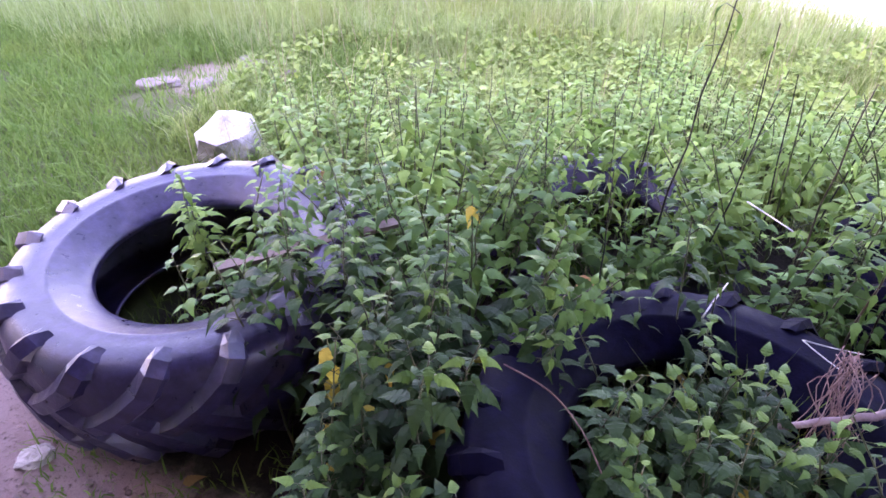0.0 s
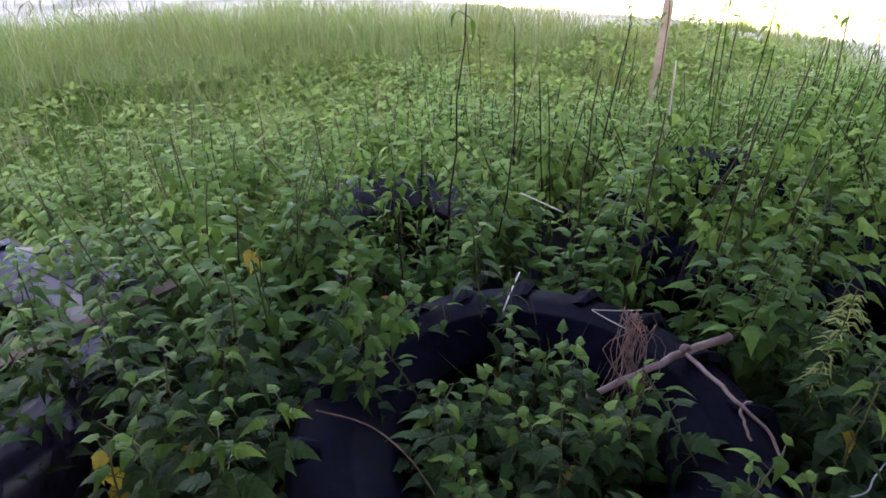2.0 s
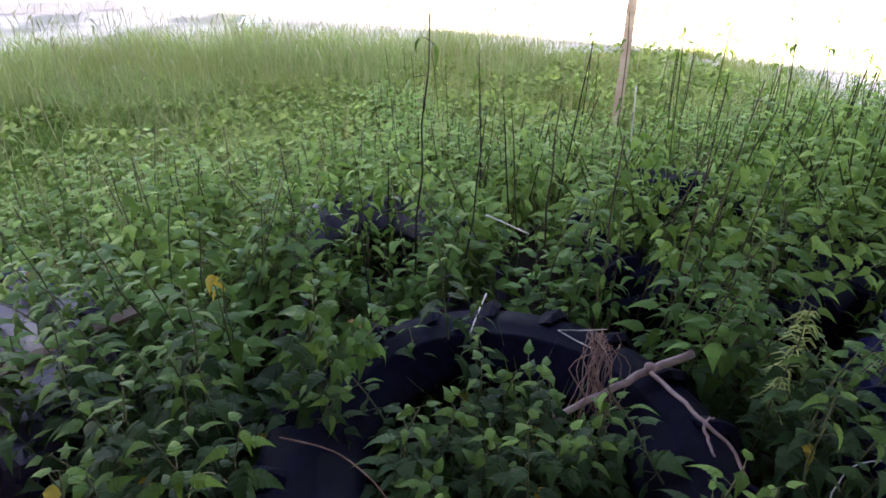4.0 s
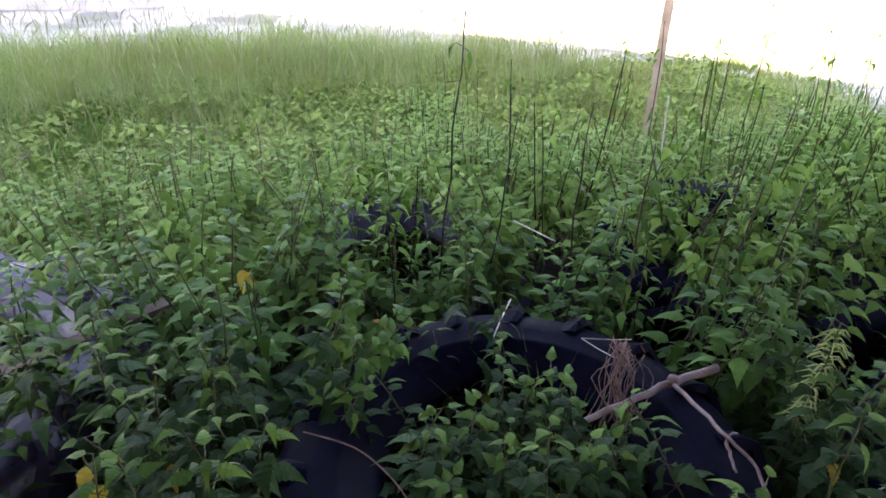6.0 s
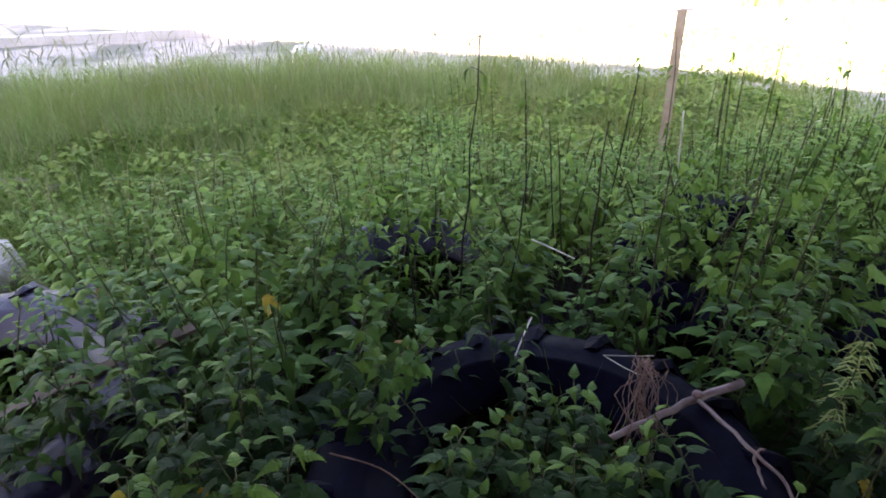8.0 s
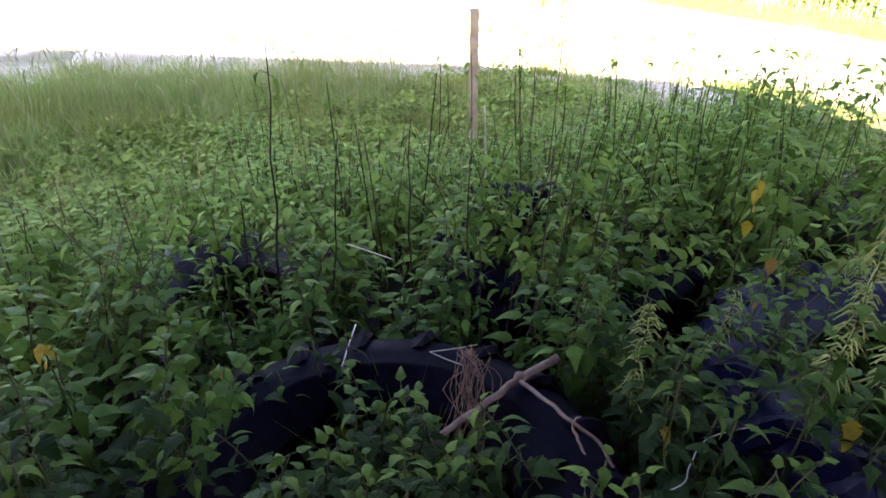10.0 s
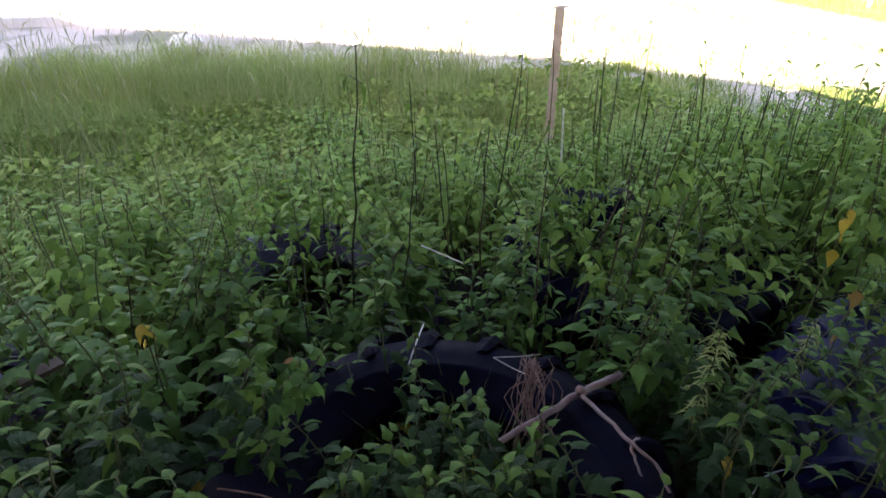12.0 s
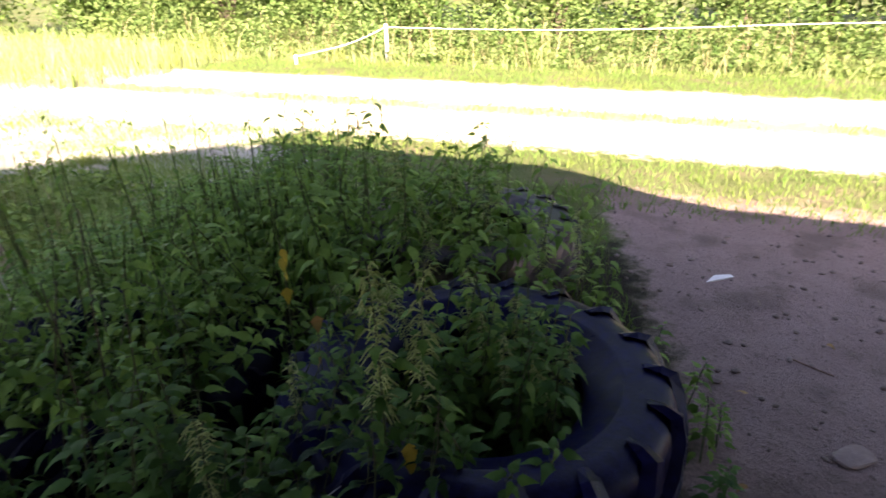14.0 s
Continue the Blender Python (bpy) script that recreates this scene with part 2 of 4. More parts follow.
    bump(nt, bsdf, mix(nt, 0.55, mid, fine), 1.0, 0.045)
    return m


# ---- mesh helpers ----
def mesh_of(name, verts, faces, mat, smooth=False):
    me = bpy.data.meshes.new(name)
    me.from_pydata([tuple(v) for v in verts], [], faces)
    me.materials.append(mat)
    if smooth:
        me.polygons.foreach_set("use_smooth", [True] * len(me.polygons))
    me.update()
    return me


def mesh_fast(name, verts, faces, mat):
    """verts (n, 3) and triangles (m, 3) as arrays."""
    me = bpy.data.meshes.new(name)
    v, f = np.asarray(verts, np.float32), np.asarray(faces, np.int32)
    me.vertices.add(len(v))
    me.vertices.foreach_set("co", v.ravel())
    me.loops.add(f.size)
    me.loops.foreach_set("vertex_index", f.ravel())
    me.polygons.add(len(f))
    me.polygons.foreach_set("loop_start", np.arange(0, f.size, 3, dtype=np.int32))
    me.polygons.foreach_set("loop_total", np.full(len(f), 3, np.int32))
    me.materials.append(mat)
    me.update(calc_edges=True)
    return me


def child(name, me, parent, m=None, label=""):
    ob = new(name, me)
    ob.parent = parent
    if m is not None:
        ob.matrix_basis = m
    return tagged(ob, label)


def part(name, bm, mat, parent=None, label="", smooth=True):
    me = bpy.data.meshes.new(name)
    bm.to_mesh(me)
    bm.free()
    me.materials.append(mat)
    if smooth:
        me.polygons.foreach_set("use_smooth", [True] * len(me.polygons))
    ob = new(name, me)
    ob.parent = parent
    return tagged(ob, label)


def tube_data(points, radii, sides=6):
    """Verts and faces of a capped tube along the points."""
    pts = [Vector(p) for p in points]
    verts, faces = [], []
    for i, p in enumerate(pts):
        d = (pts[min(i + 1, len(pts) - 1)] - pts[max(i - 1, 0)]).normalized()
        a = d.orthogonal().normalized() if i == 0 else (a - d * a.dot(d)).normalized()
        b = d.cross(a)
        for k in range(sides):
            w = 2 * math.pi * k / sides
            verts.append(p + radii[i] * (math.cos(w) * a + math.sin(w) * b))
    for i in range(len(pts) - 1):
        for k in range(sides):
            q = (k + 1) % sides
            faces.append((i * sides + k, i * sides + q, (i + 1) * sides + q, (i + 1) * sides + k))
    faces.append(tuple(reversed(range(sides))))
    faces.append(tuple(range((len(pts) - 1) * sides, len(pts) * sides)))
    return verts, faces


def tube(name, points, radii, mat, sides=6):
    v, f = tube_data(points, radii, sides)
    return mesh_of(name, v, f, mat, True)


def smooth_path(points, n=4, wobble=0.0, rng=None):
    """Points along a soft curve through the given ones."""
    p = [Vector(q) for q in points]
    out = []
    for i in range(len(p) - 1):
        a, b, c, d = p[max(i - 1, 0)], p[i], p[i + 1], p[min(i + 2, len(p) - 1)]
        for k in range(n):
            t = k / n
            q = 0.5 * ((2 * b) + (c - a) * t + (2 * a - 5 * b + 4 * c - d) * t * t + (3 * b - a - 3 * c + d) * t ** 3)
            if rng and wobble:
                q = q + Vector((rng.uniform(-1, 1), rng.uniform(-1, 1), rng.uniform(-1, 1))) * wobble
            out.append(q)
    out.append(p[-1])
    return out


def lump(name, size, mat, seed, rough=0.25, cuts=3, sharp=False):
    """A broken stone: a ball pushed about by noise, its base at z = 0."""
    bm = bmesh.new()
    bmesh.ops.create_icosphere(bm, subdivisions=cuts, radius=1)
    for v in bm.verts:
        d = v.co.normalized()
        box = 1 / max(abs(d.x), abs(d.y), abs(d.z))
        r = 0.55 * min(box, 1.35) + 0.45 + rough * noise.noise(d * 1.6 + Vector((seed, 0, seed))) + 0.3 * rough * noise.noise(d * 6 + Vector((0, seed, 0)))
        v.co = Vector((d.x * r * size[0] / 2, d.y * r * size[1] / 2, d.z * r * size[2] / 2))
    low = min(v.co.z for v in bm.verts)
    for v in bm.verts:
        v.co.z -= low
    me = bpy.data.meshes.new(name)
    bm.to_mesh(me)
    bm.free()
    me.materials.append(mat)
    if not sharp:
        me.polygons.foreach_set("use_smooth", [True] * len(me.polygons))
    return me


# ---- ground ----
def ground_height(x, y):
    d = math.hypot(x - 1, y - 1.5)
    return 0.022 * noise.noise(Vector((x * 0.9, y * 0.9, 0))) + 0.010 * noise.noise(Vector((x * 4, y * 4, 3))) if d < 30 else 0.0


axis = [-600, -250, -120, -60, -35, -22] + [-15 + 0.5 * i for i in range(22)] + [-4 + 0.08 * i for i in range(126)] + [6.1 + 0.5 * i for i in range(30)] + [24, 40, 70, 130, 260, 600]
gv = [(x, y, ground_height(x, y)) for y in axis for x in axis]
na = len(axis)
gf = [(j * na + i, j * na + i + 1, (j + 1) * na + i + 1, (j + 1) * na + i) for j in range(na - 1) for i in range(na - 1)]
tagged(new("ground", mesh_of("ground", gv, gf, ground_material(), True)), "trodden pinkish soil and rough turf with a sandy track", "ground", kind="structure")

# unseen walls and roof, added behind and over the camera to shade the tyres
def prism(name, plan, z0, z1, mat, label, category):
    n = len(plan)
    v = [(x, y, z) for z in (z0, z1) for x, y in plan]
    f = [(i, (i + 1) % n, n + (i + 1) % n, n + i) for i in range(n)] + [tuple(range(n, 2 * n)), tuple(reversed(range(n)))]
    return tagged(new(name, mesh_of(name, v, f, mat)), label, category, kind="structure")


# tall unseen block, its outline worked back from the shade's edge on the ground
prism("wall_west", [(-5.0, -2.0), (-6.45, -0.4), (-10.5, 2.6), (-17.0, 7.3), (-24.0, 2.0), (-19.0, -14.0), (-7.6, -13.0)], -0.2, 8.0, PLASTER, "plain grey wall, unseen, added behind the path to cast the wide shade", "wall")
# low roof and its back wall, added out of view to dim the foreground
prism("wall_south", [(2.39, -3.5), (-5.2, -3.5), (-5.2, -3.62), (2.39, -3.62)], -0.2, 2.11, SHADE_TIMBER, "dark timber wall, unseen, added under the shading roof to block light", "wall")
prism("ceiling", [(2.39, -3.6), (2.41, -2.3), (2.62, -1.74), (2.92, -1.25), (3.13, -0.82), (3.2, 1.4), (3.1, 2.3), (0.8, 2.3), (-0.9, 2.0), (-2.4, 0.9), (-5.2, -3.6)], 2.114, 2.25, SHADE_TIMBER, "dark timber roof, unseen, added over the path to dim the near nettles", "roof")


# ---- tyres ----
PROFILE = [(0.315, 0.285), (0.322, 0.305), (0.345, 0.318), (0.38, 0.345), (0.42, 0.362), (0.428, 0.368), (0.436, 0.366), (0.47, 0.374), (0.515, 0.372), (0.548, 0.362), (0.567, 0.345), (0.578, 0.315), (0.585, 0.26), (0.588, 0.19)]
PROFILE = PROFILE + [(r, 0.38 - z) for r, z in PROFILE[-2::-1]]
INSIDE = [(0.335, 0.085), (0.40, 0.04), (0.50, 0.035), (0.545, 0.06), (0.557, 0.19), (0.545, 0.32), (0.50, 0.345), (0.40, 0.335), (0.345, 0.295)]
LOOP = PROFILE + INSIDE
SEG = 72
tv = [(r * math.cos(2 * math.pi * k / SEG), r * math.sin(2 * math.pi * k / SEG), z) for k in range(SEG) for r, z in LOOP]
nl = len(LOOP)
tf = [(k * nl + i, ((k + 1) % SEG) * nl + i, ((k + 1) % SEG) * nl + (i + 1) % nl, k * nl + (i + 1) % nl) for k in range(SEG) for i in range(nl)]
CARCASS = {m.name: mesh_of("carcass", tv, tf, m, True) for m in (RUBBER, RUBBER_WORN_SHEEN, RUBBER_MUDDY, RUBBER_SKY_BLUE)}


def lug_mesh(flip, mat):
    """One slanting tread bar from the shoulder to the middle of the tread."""
    stations = [(0.04, 0.490, 0.370, 0.05), (0.0, 0.532, 0.366, 0.42), (-0.02, 0.562, 0.354, 0.70), (-0.08, 0.578, 0.310, 0.80), (-0.19, 0.585, 0.25, 0.80), (-0.31, 0.588, 0.195, 0.75), (-0.40, 0.588, 0.165, 0.6)]
    v = []
    for i, (a, r, z, h) in enumerate(stations):
        up = (0.9, 0.7, 0.35, 0.0, 0.0, 0.0, 0.0)[i]
        n = Vector((math.cos(a) * (1 - up), math.sin(a) * (1 - up), up)).normalized()
        side = Vector((-math.sin(a), math.cos(a), -0.55)).normalized()
        c = Vector((r * math.cos(a), r * math.sin(a), z))
        for w, k in ((-0.046, -0.008), (-0.024, 0.036 * h), (0.020, 0.036 * h), (0.040, -0.008)):
            v.append(c + side * w + n * k)
    f = [(i * 4 + k, i * 4 + k + 1, i * 4 + k + 5, i * 4 + k + 4) for i in range(len(stations) - 1) for k in range(3)]
    f += [(0, 3, 2, 1), tuple(len(v) - 4 + k for k in range(4))]
    if flip:
        v = [Vector((p.x, p.y, 0.38 - p.z)) for p in v]
        f = [tuple(reversed(q)) for q in f]
    return mesh_of("lug", v, f, mat)


LUGS = {m.name: (lug_mesh(False, m), lug_mesh(True, m)) for m in (RUBBER, RUBBER_WORN_SHEEN, RUBBER_MUDDY, RUBBER_SKY_BLUE)}


def tyre(x, y, z, scale, turn, tilt_x, tilt_y, label, mat):
    ob = new("tractor_tyre")
    ob.matrix_basis = pose(x, y, z, tilt_x, tilt_y, turn) @ Matrix.Scale(scale, 4)
    child("carcass", CARCASS[mat.name], ob)
    for k in range(18):
        child("lug", LUGS[mat.name][0], ob, pose(0, 0, 0, 0, 0, 20 * k))
        child("lug", LUGS[mat.name][1], ob, pose(0, 0, 0, 0, 0, 20 * k + 10))
    return tagged(ob, label, "tyre", "tractor tyres used as planters")


TYRES = [(-0.79, 1.76, 1.06, 4, 0.5, "worn black tractor tyre lying flat, half filled with nettles"),
         (0.77, 1.05, 1.04, 11, 0, "black tractor tyre lying flat with a bare branch across it"),
         (0.74, 2.28, 0.90, 0, 10, "black tractor tyre almost hidden under nettles"),
         (2.32, 0.49, 1.15, 7, 0, "large black tractor tyre lying flat beside the soil path"),
         (3.78, 0.98, 1.05, 3, 0, "tractor tyre with mud-stained tread lugs beside the turf"),
         (2.12, 1.88, 1.0, 15, 3, "tractor tyre sunk among tall nettles")]
# the hidden tyre takes the worn rubber for its painted violet sheen
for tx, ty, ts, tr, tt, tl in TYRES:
    tyre(tx, ty, 0.012 - 0.012 * tt, ts, tr, tt, 0, tl, RUBBER_WORN_SHEEN if "worn" in tl or "hidden" in tl else RUBBER_MUDDY if "mud" in tl else RUBBER_SKY_BLUE if "large" in tl else RUBBER)


# ---- leaves and plants ----
def leaf_data(length=1.0, width=0.56, droop=0.5, fold=0.25, teeth=7):
    """A finely toothed pointed leaf from the origin along +x, drooping; verts and triangles."""
    stations = []
    for i in range(teeth):
        stations += [(i / teeth, 0.90), ((i + 0.72) / teeth, 1.06)]
    stations.append((1.0, 0.0))
    v, f = [], []
    for t, tooth in stations:
        half = width / 2 * ((t / 0.24) ** 0.55 if t < 0.24 else max(0.0, 1 - ((t - 0.24) / 0.76)) ** 1.05) * tooth
        x = length * t * (1 - 0.12 * droop * t)
        z = -droop * length * t * t * 0.55 + 0.06 * math.sin(math.pi * t)
        v.append((x, 0, z))
        lift = fold * half - 0.9 * half * half / width
        v += [(x, -half, z + lift), (x, half, z + lift)]
    for i in range(len(stations) - 1):
        a, b = 3 * i, 3 * (i + 1)
        f += [(a, a + 1, b + 1), (a, b + 1, b), (a, b, b + 2), (a, b + 2, a + 2)]
    return np.array(v, float), f


LEAF_SHAPES = [leaf_data(1, 0.52, 0.50, 0.3), leaf_data(1, 0.46, 0.70, 0.25), leaf_data(1, 0.56, 0.30, 0.35), leaf_data(1, 0.43, 0.9, 0.3), leaf_data(1, 0.30, 1.0, 0.2), leaf_data(1, 0.26, 1.3, 0.2)]


def leaf_meshes(mat):
    return [mesh_of("leaf", v, f, mat) for v, f in LEAF_SHAPES]


LEAVES = leaf_meshes(NETTLE_SHADED)
LEAVES_PALE = leaf_meshes(NETTLE_PALE)
LEAVES_YELLOW = leaf_meshes(YELLOW)


def plan_nettle(seed, height, kind, fine=1.0):
    """The stem's points and the leaves (matrix, shape, pale) of one nettle."""
    rng = random.Random(seed)
    lean = Vector((rng.uniform(-1, 1), rng.uniform(-1, 1), 0)) * (0.03 if kind == "bare" else 0.10) * height
    pts = [Vector((lean.x * t * t, lean.y * t * t, height * t)) + Vector((rng.uniform(-1, 1), rng.uniform(-1, 1), 0)) * 0.006 * (t > 0) for t in [i / 7 for i in range(8)]]

    def at(t):
        i = min(6, int(t * 7))
        return pts[i].lerp(pts[i + 1], t * 7 - i)

    leaves = []
    first = {"leafy": 0.22, "tall": 0.40, "bare": 0.84, "flower": 0.2}[kind]
    gap = {"leafy": 0.046, "tall": 0.066, "bare": 0.07, "flower": 0.05}[kind]
    n = max(2, int(height * (1 - first) / (gap * fine)))
    turn = rng.uniform(0, 360)
    for i in range(n + 1):
        t = first + (1 - first) * i / n
        rel = i / n
        size = fine * {"leafy": 0.116, "tall": 0.092, "bare": 0.080, "flower": 0.088}[kind] * (1.0 - 0.52 * rel ** 2.2) * rng.uniform(0.8, 1.15)
        turn += 90 + rng.uniform(-18, 18)
        for s in (0, 180):
            if rng.random() < (0.2 if kind == "tall" and rel < 0.4 else 0.06):
                continue
            petiole = 0.014 + 0.034 * (1 - rel)
            pitch = rng.uniform(6, 44) - 22 * rel
            if kind in ("tall", "bare"):
                pitch += 10
            m = Matrix.Translation(at(min(t, 0.999))) @ pose(0, 0, 0, 0, 0, turn + s + rng.uniform(-14, 14)) @ pose(petiole, 0, 0, rng.uniform(-22, 22), pitch, 0) @ Matrix.Scale(size, 4)
            leaves.append((m, rng.choice((3, 4, 4, 5)) if kind in ("tall", "bare") else rng.randrange(4), rel > 0.86))
            leaves[-1] = (*leaves[-1], at(min(t, 0.999)))
            if kind == "leafy" and 0.15 < rel < 0.9 and rng.random() < 0.55:
                side_turn = turn + s + rng.choice((-1, 1)) * rng.uniform(35, 55)
                m2 = Matrix.Translation(at(min(t, 0.999)) + Vector((0, 0, 0.012))) @ pose(0, 0, 0, 0, 0, side_turn) @ pose(petiole * 0.8, 0, 0, rng.uniform(-20, 20), pitch - 12, 0) @ Matrix.Scale(size * 0.62, 4)
                leaves.append((m2, rng.randrange(4), rel > 0.88, at(min(t, 0.999))))
    return pts, leaves, rng, at


def catkin_data(rng, at, height, upto):
    """Drooping strings of tiny pale flowers round the upper nodes."""
    v, f = [], []
    for i in range(26):
        t = 0.55 + 0.44 * i / 26
        for s in range(4):
            a, length = rng.uniform(0, 6.28), rng.uniform(0.016, 0.044) * (1.15 - 0.5 * (t - 0.55))
            p = at(min(t, 0.99))
            path = [p, p + Vector((math.cos(a), math.sin(a), 0.25)) * length * 0.5, p + Vector((math.cos(a), math.sin(a), -0.35)) * length]
            tvv, tff = tube_data(path, [0.0010, 0.0021, 0.0011], 4)
            base = len(v)
            v += tvv
            f += [tuple(base + q for q in face) for face in tff]
    return v, f


def nettle_template(seed, height, kind, detail):
    """One nettle with its parts; detail: every leaf an object of its own."""
    pts, leaves, rng, at = plan_nettle(seed, height, kind, 1.0 if detail else 0.9)
    ob = new("nettle_plant")
    r = 0.0052 if kind == "tall" else 0.0042
    sv, sf = tube_data(pts, [r * (1.1 - 0.7 * i / 7) for i in range(8)], 5)
    for m, k, pale, node_at in leaves:
        tip = m.translation
        a, b = tube_data([node_at, tip], [0.0013, 0.001], 3)
        base = len(sv)
        sv += a
        sf += [tuple(base + q for q in face) for face in b]
    child("stem", mesh_of("stem", sv, sf, STEM_DARK if kind == "bare" else STEM_BROWN if kind == "tall" else STEM, True), ob)
    cv, cf = [], []
    if kind == "flower":
        cv, cf = catkin_data(rng, at, height, 1)
        child("catkin_spray", mesh_of("catkin_spray", cv, cf, CATKIN), ob, label="pale drooping flower strings")
    if detail:
        for m, k, pale, node_at in leaves:
            yellow = rng.random() < 0.006
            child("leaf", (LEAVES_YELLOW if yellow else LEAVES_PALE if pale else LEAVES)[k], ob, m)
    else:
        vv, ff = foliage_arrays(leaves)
        child("foliage", mesh_fast("foliage", vv, ff, NETTLE_HALF_LIT), ob)
    label = {"leafy": "green stinging nettle with toothed drooping leaves", "tall": "tall dark-stemmed nettle with drooping leaves", "bare": "dark bare nettle stalk with drooping tip leaves", "flower": "flowering nettle with pale green catkins"}[kind]
    return tagged(ob, label, "nettle", "nettles among the tyres"), (pts, leaves, cv, cf)


def foliage_arrays(leaves, extra=None):
    vs, fs, base = [], [], 0
    for m, k, pale, node_at in leaves:
        v, f = LEAF_SHAPES[k]
        mm = np.array(extra @ m if extra is not None else m)
        vs.append(v @ mm[:3, :3].T + mm[:3, 3])
        fs.append(np.array(f) + base)
        base += len(v)
    return np.concatenate(vs), np.concatenate(fs)


def in_ring(x, y, inner=0.30, outer=0.64):
    for tx, ty, ts, _, _, _ in TYRES:
        if inner * ts < math.hypot(x - tx, y - ty) < outer * ts:
            return True
    return False


def in_hole(x, y):
    for i, (tx, ty, ts, _, _, _) in enumerate(TYRES):
        if math.hypot(x - tx, y - ty) <= 0.30 * ts:
            return i
    return -1



# arcs of the tyres (start and end angle in degrees) that no nettle leans over
CLEAR = {0: ((95, 300),), 1: ((-40, 72), (150, 262)), 3: ((-125, 55),), 4: ((-62, -8),)}


def nettle_height(x, y):
    """How high the nettles stand at a place; 0 where none grow."""
    hole = in_hole(x, y)
    if hole == 0:
        return 0.52 if x > -0.66 or y > 1.86 else 0
    if x < -0.42 and y < 2.35 or x < -0.8 and y < 3.0:
        return 0
    if y < 0.55 + 0.25 * abs(x - 0.1) and x < 0.6:
        return 0
    if x >= 0.6 and y < 0.72 - 0.30 * (x - 0.6) and x < 1.8:
        return 0
    if y < -0.05 + max(0, x - 3.0) * 0.35 or x > 4.6:
        return 0
    if x > 2.85 and y < 0.16 or x > 3.15 and y < 0.42 or x > 3.9 and y < 0.9 or x > 4.3:
        return 0
    if x > 1.7 and y < 0.0 or y > 4.4:
        return 0
    if hole == 1:
        return 0.50
    if x < -0.25 and y < 1.2:
        return 0
    if x < 1.2 and y > 3.3 + 0.3 * noise.noise(Vector((x * 2, y * 2, 0))) + 0.25 * x:
        return 0
    if hole == 2:
        return 0.70
    if hole == 5:
        return 0.74
    if math.hypot(x - 1.02, y - 1.74) < 0.11:
        return 0
    if x < 0.15 and y < 1.05:
        return 0.42
    h = 0.64
    if x > 1.3 and y > 1.2:
        h = 0.74
    if x > 2.7 and 0.5 < y < 1.9:
        h = 0.90
    if y > 2.5 and x < 1.6:
        h = 0.64 - 0.30 * min(1, (y - 2.5) / 1.0)
    elif y > 2.1 and x >= 1.6:
        h = h - 0.42 * min(1, (y - 2.1) / 1.0)
    if x > 1.6 and y > 3.3 + 0.4 * noise.noise(Vector((x * 2, y * 2, 0))):
        return 0
    if x < -0.2 and y > 2.3:
        h = min(h, 0.42)
    return h


def lean_of(x, y, rng):
    """Lean over the nearest tyre, or away from it where its rubber shows."""
    best = None
    for i, (tx, ty, ts, _, _, _) in enumerate(TYRES):
        d = math.hypot(x - tx, y - ty)
        off = abs(d - 0.46 * ts)
        if off < 0.36 and (best is None or off < best[0]):
            a = math.degrees(math.atan2(y - ty, x - tx))
            clear = False
            if i in CLEAR:
                clear = any(lo <= a + k <= hi for lo, hi in CLEAR[i] for k in (0, 360, -360))
            out = Vector((x - tx, y - ty, 0)).normalized() * (1 if d < 0.46 * ts else -1)
            best = (off, out * (-0.10 if clear else rng.uniform(0.5, 0.95) if i in (2, 4, 5) else rng.uniform(0.30, 0.62)))
    tilt = best[1] if best else Vector((0, 0, 0))
    return tilt + Vector((rng.gauss(0, 0.09), rng.gauss(0, 0.09), 0))


FULL = {"leafy": 0.60, "tall": 1.15, "flower": 0.66, "bare": 0.95}
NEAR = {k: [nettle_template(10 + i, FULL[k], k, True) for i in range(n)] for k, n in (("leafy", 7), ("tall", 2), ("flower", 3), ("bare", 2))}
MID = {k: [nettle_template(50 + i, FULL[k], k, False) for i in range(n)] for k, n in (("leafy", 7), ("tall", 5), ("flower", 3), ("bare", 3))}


def nettle_pose(x, y, size, tilt, turn):
    up = Vector((tilt.x, tilt.y, 1)).normalized()
    q = up.to_track_quat("Z", "Y").to_matrix().to_4x4()
    return Matrix.Translation((x, y, ground_height(x, y) - 0.005)) @ q @ pose(0, 0, 0, 0, 0, turn) @ Matrix.Diagonal((size ** 0.5, size ** 0.5, size, 1))


# nettles that stand out by themselves: place and height
FLOWER_AT = [(1.49, 0.95, 0.76), (1.87, 0.61, 1.09), (1.97, 0.56, 1.00), (1.88, 0.97, 0.66), (2.45, 0.50, 0.58), (2.60, 0.62, 0.66)]
BARE_AT = [(0.83, 2.03, 1.28), (0.48, 2.20, 0.80), (1.40, 2.30, 0.85), (0.62, 1.76, 0.72), (1.34, 2.52, 0.95), (1.00, 1.98, 0.96), (1.62, 2.35, 1.0)]
TALL_AT = [(1.62, 1.42, 1.10), (2.78, 1.95, 1.17), (2.10, 2.62, 1.07), (2.50, 2.45, 1.19), (2.95, 2.25, 1.12), (1.95, 1.95, 1.12), (2.25, 1.80, 1.15), (3.62, 1.75, 1.12), (3.70, 2.23, 1.07), (4.10, 1.66, 0.96), (3.40, 1.80, 1.05), (3.10, 2.60, 1.10), (3.78, 1.10, 0.93), (3.60, 0.95, 0.90)]
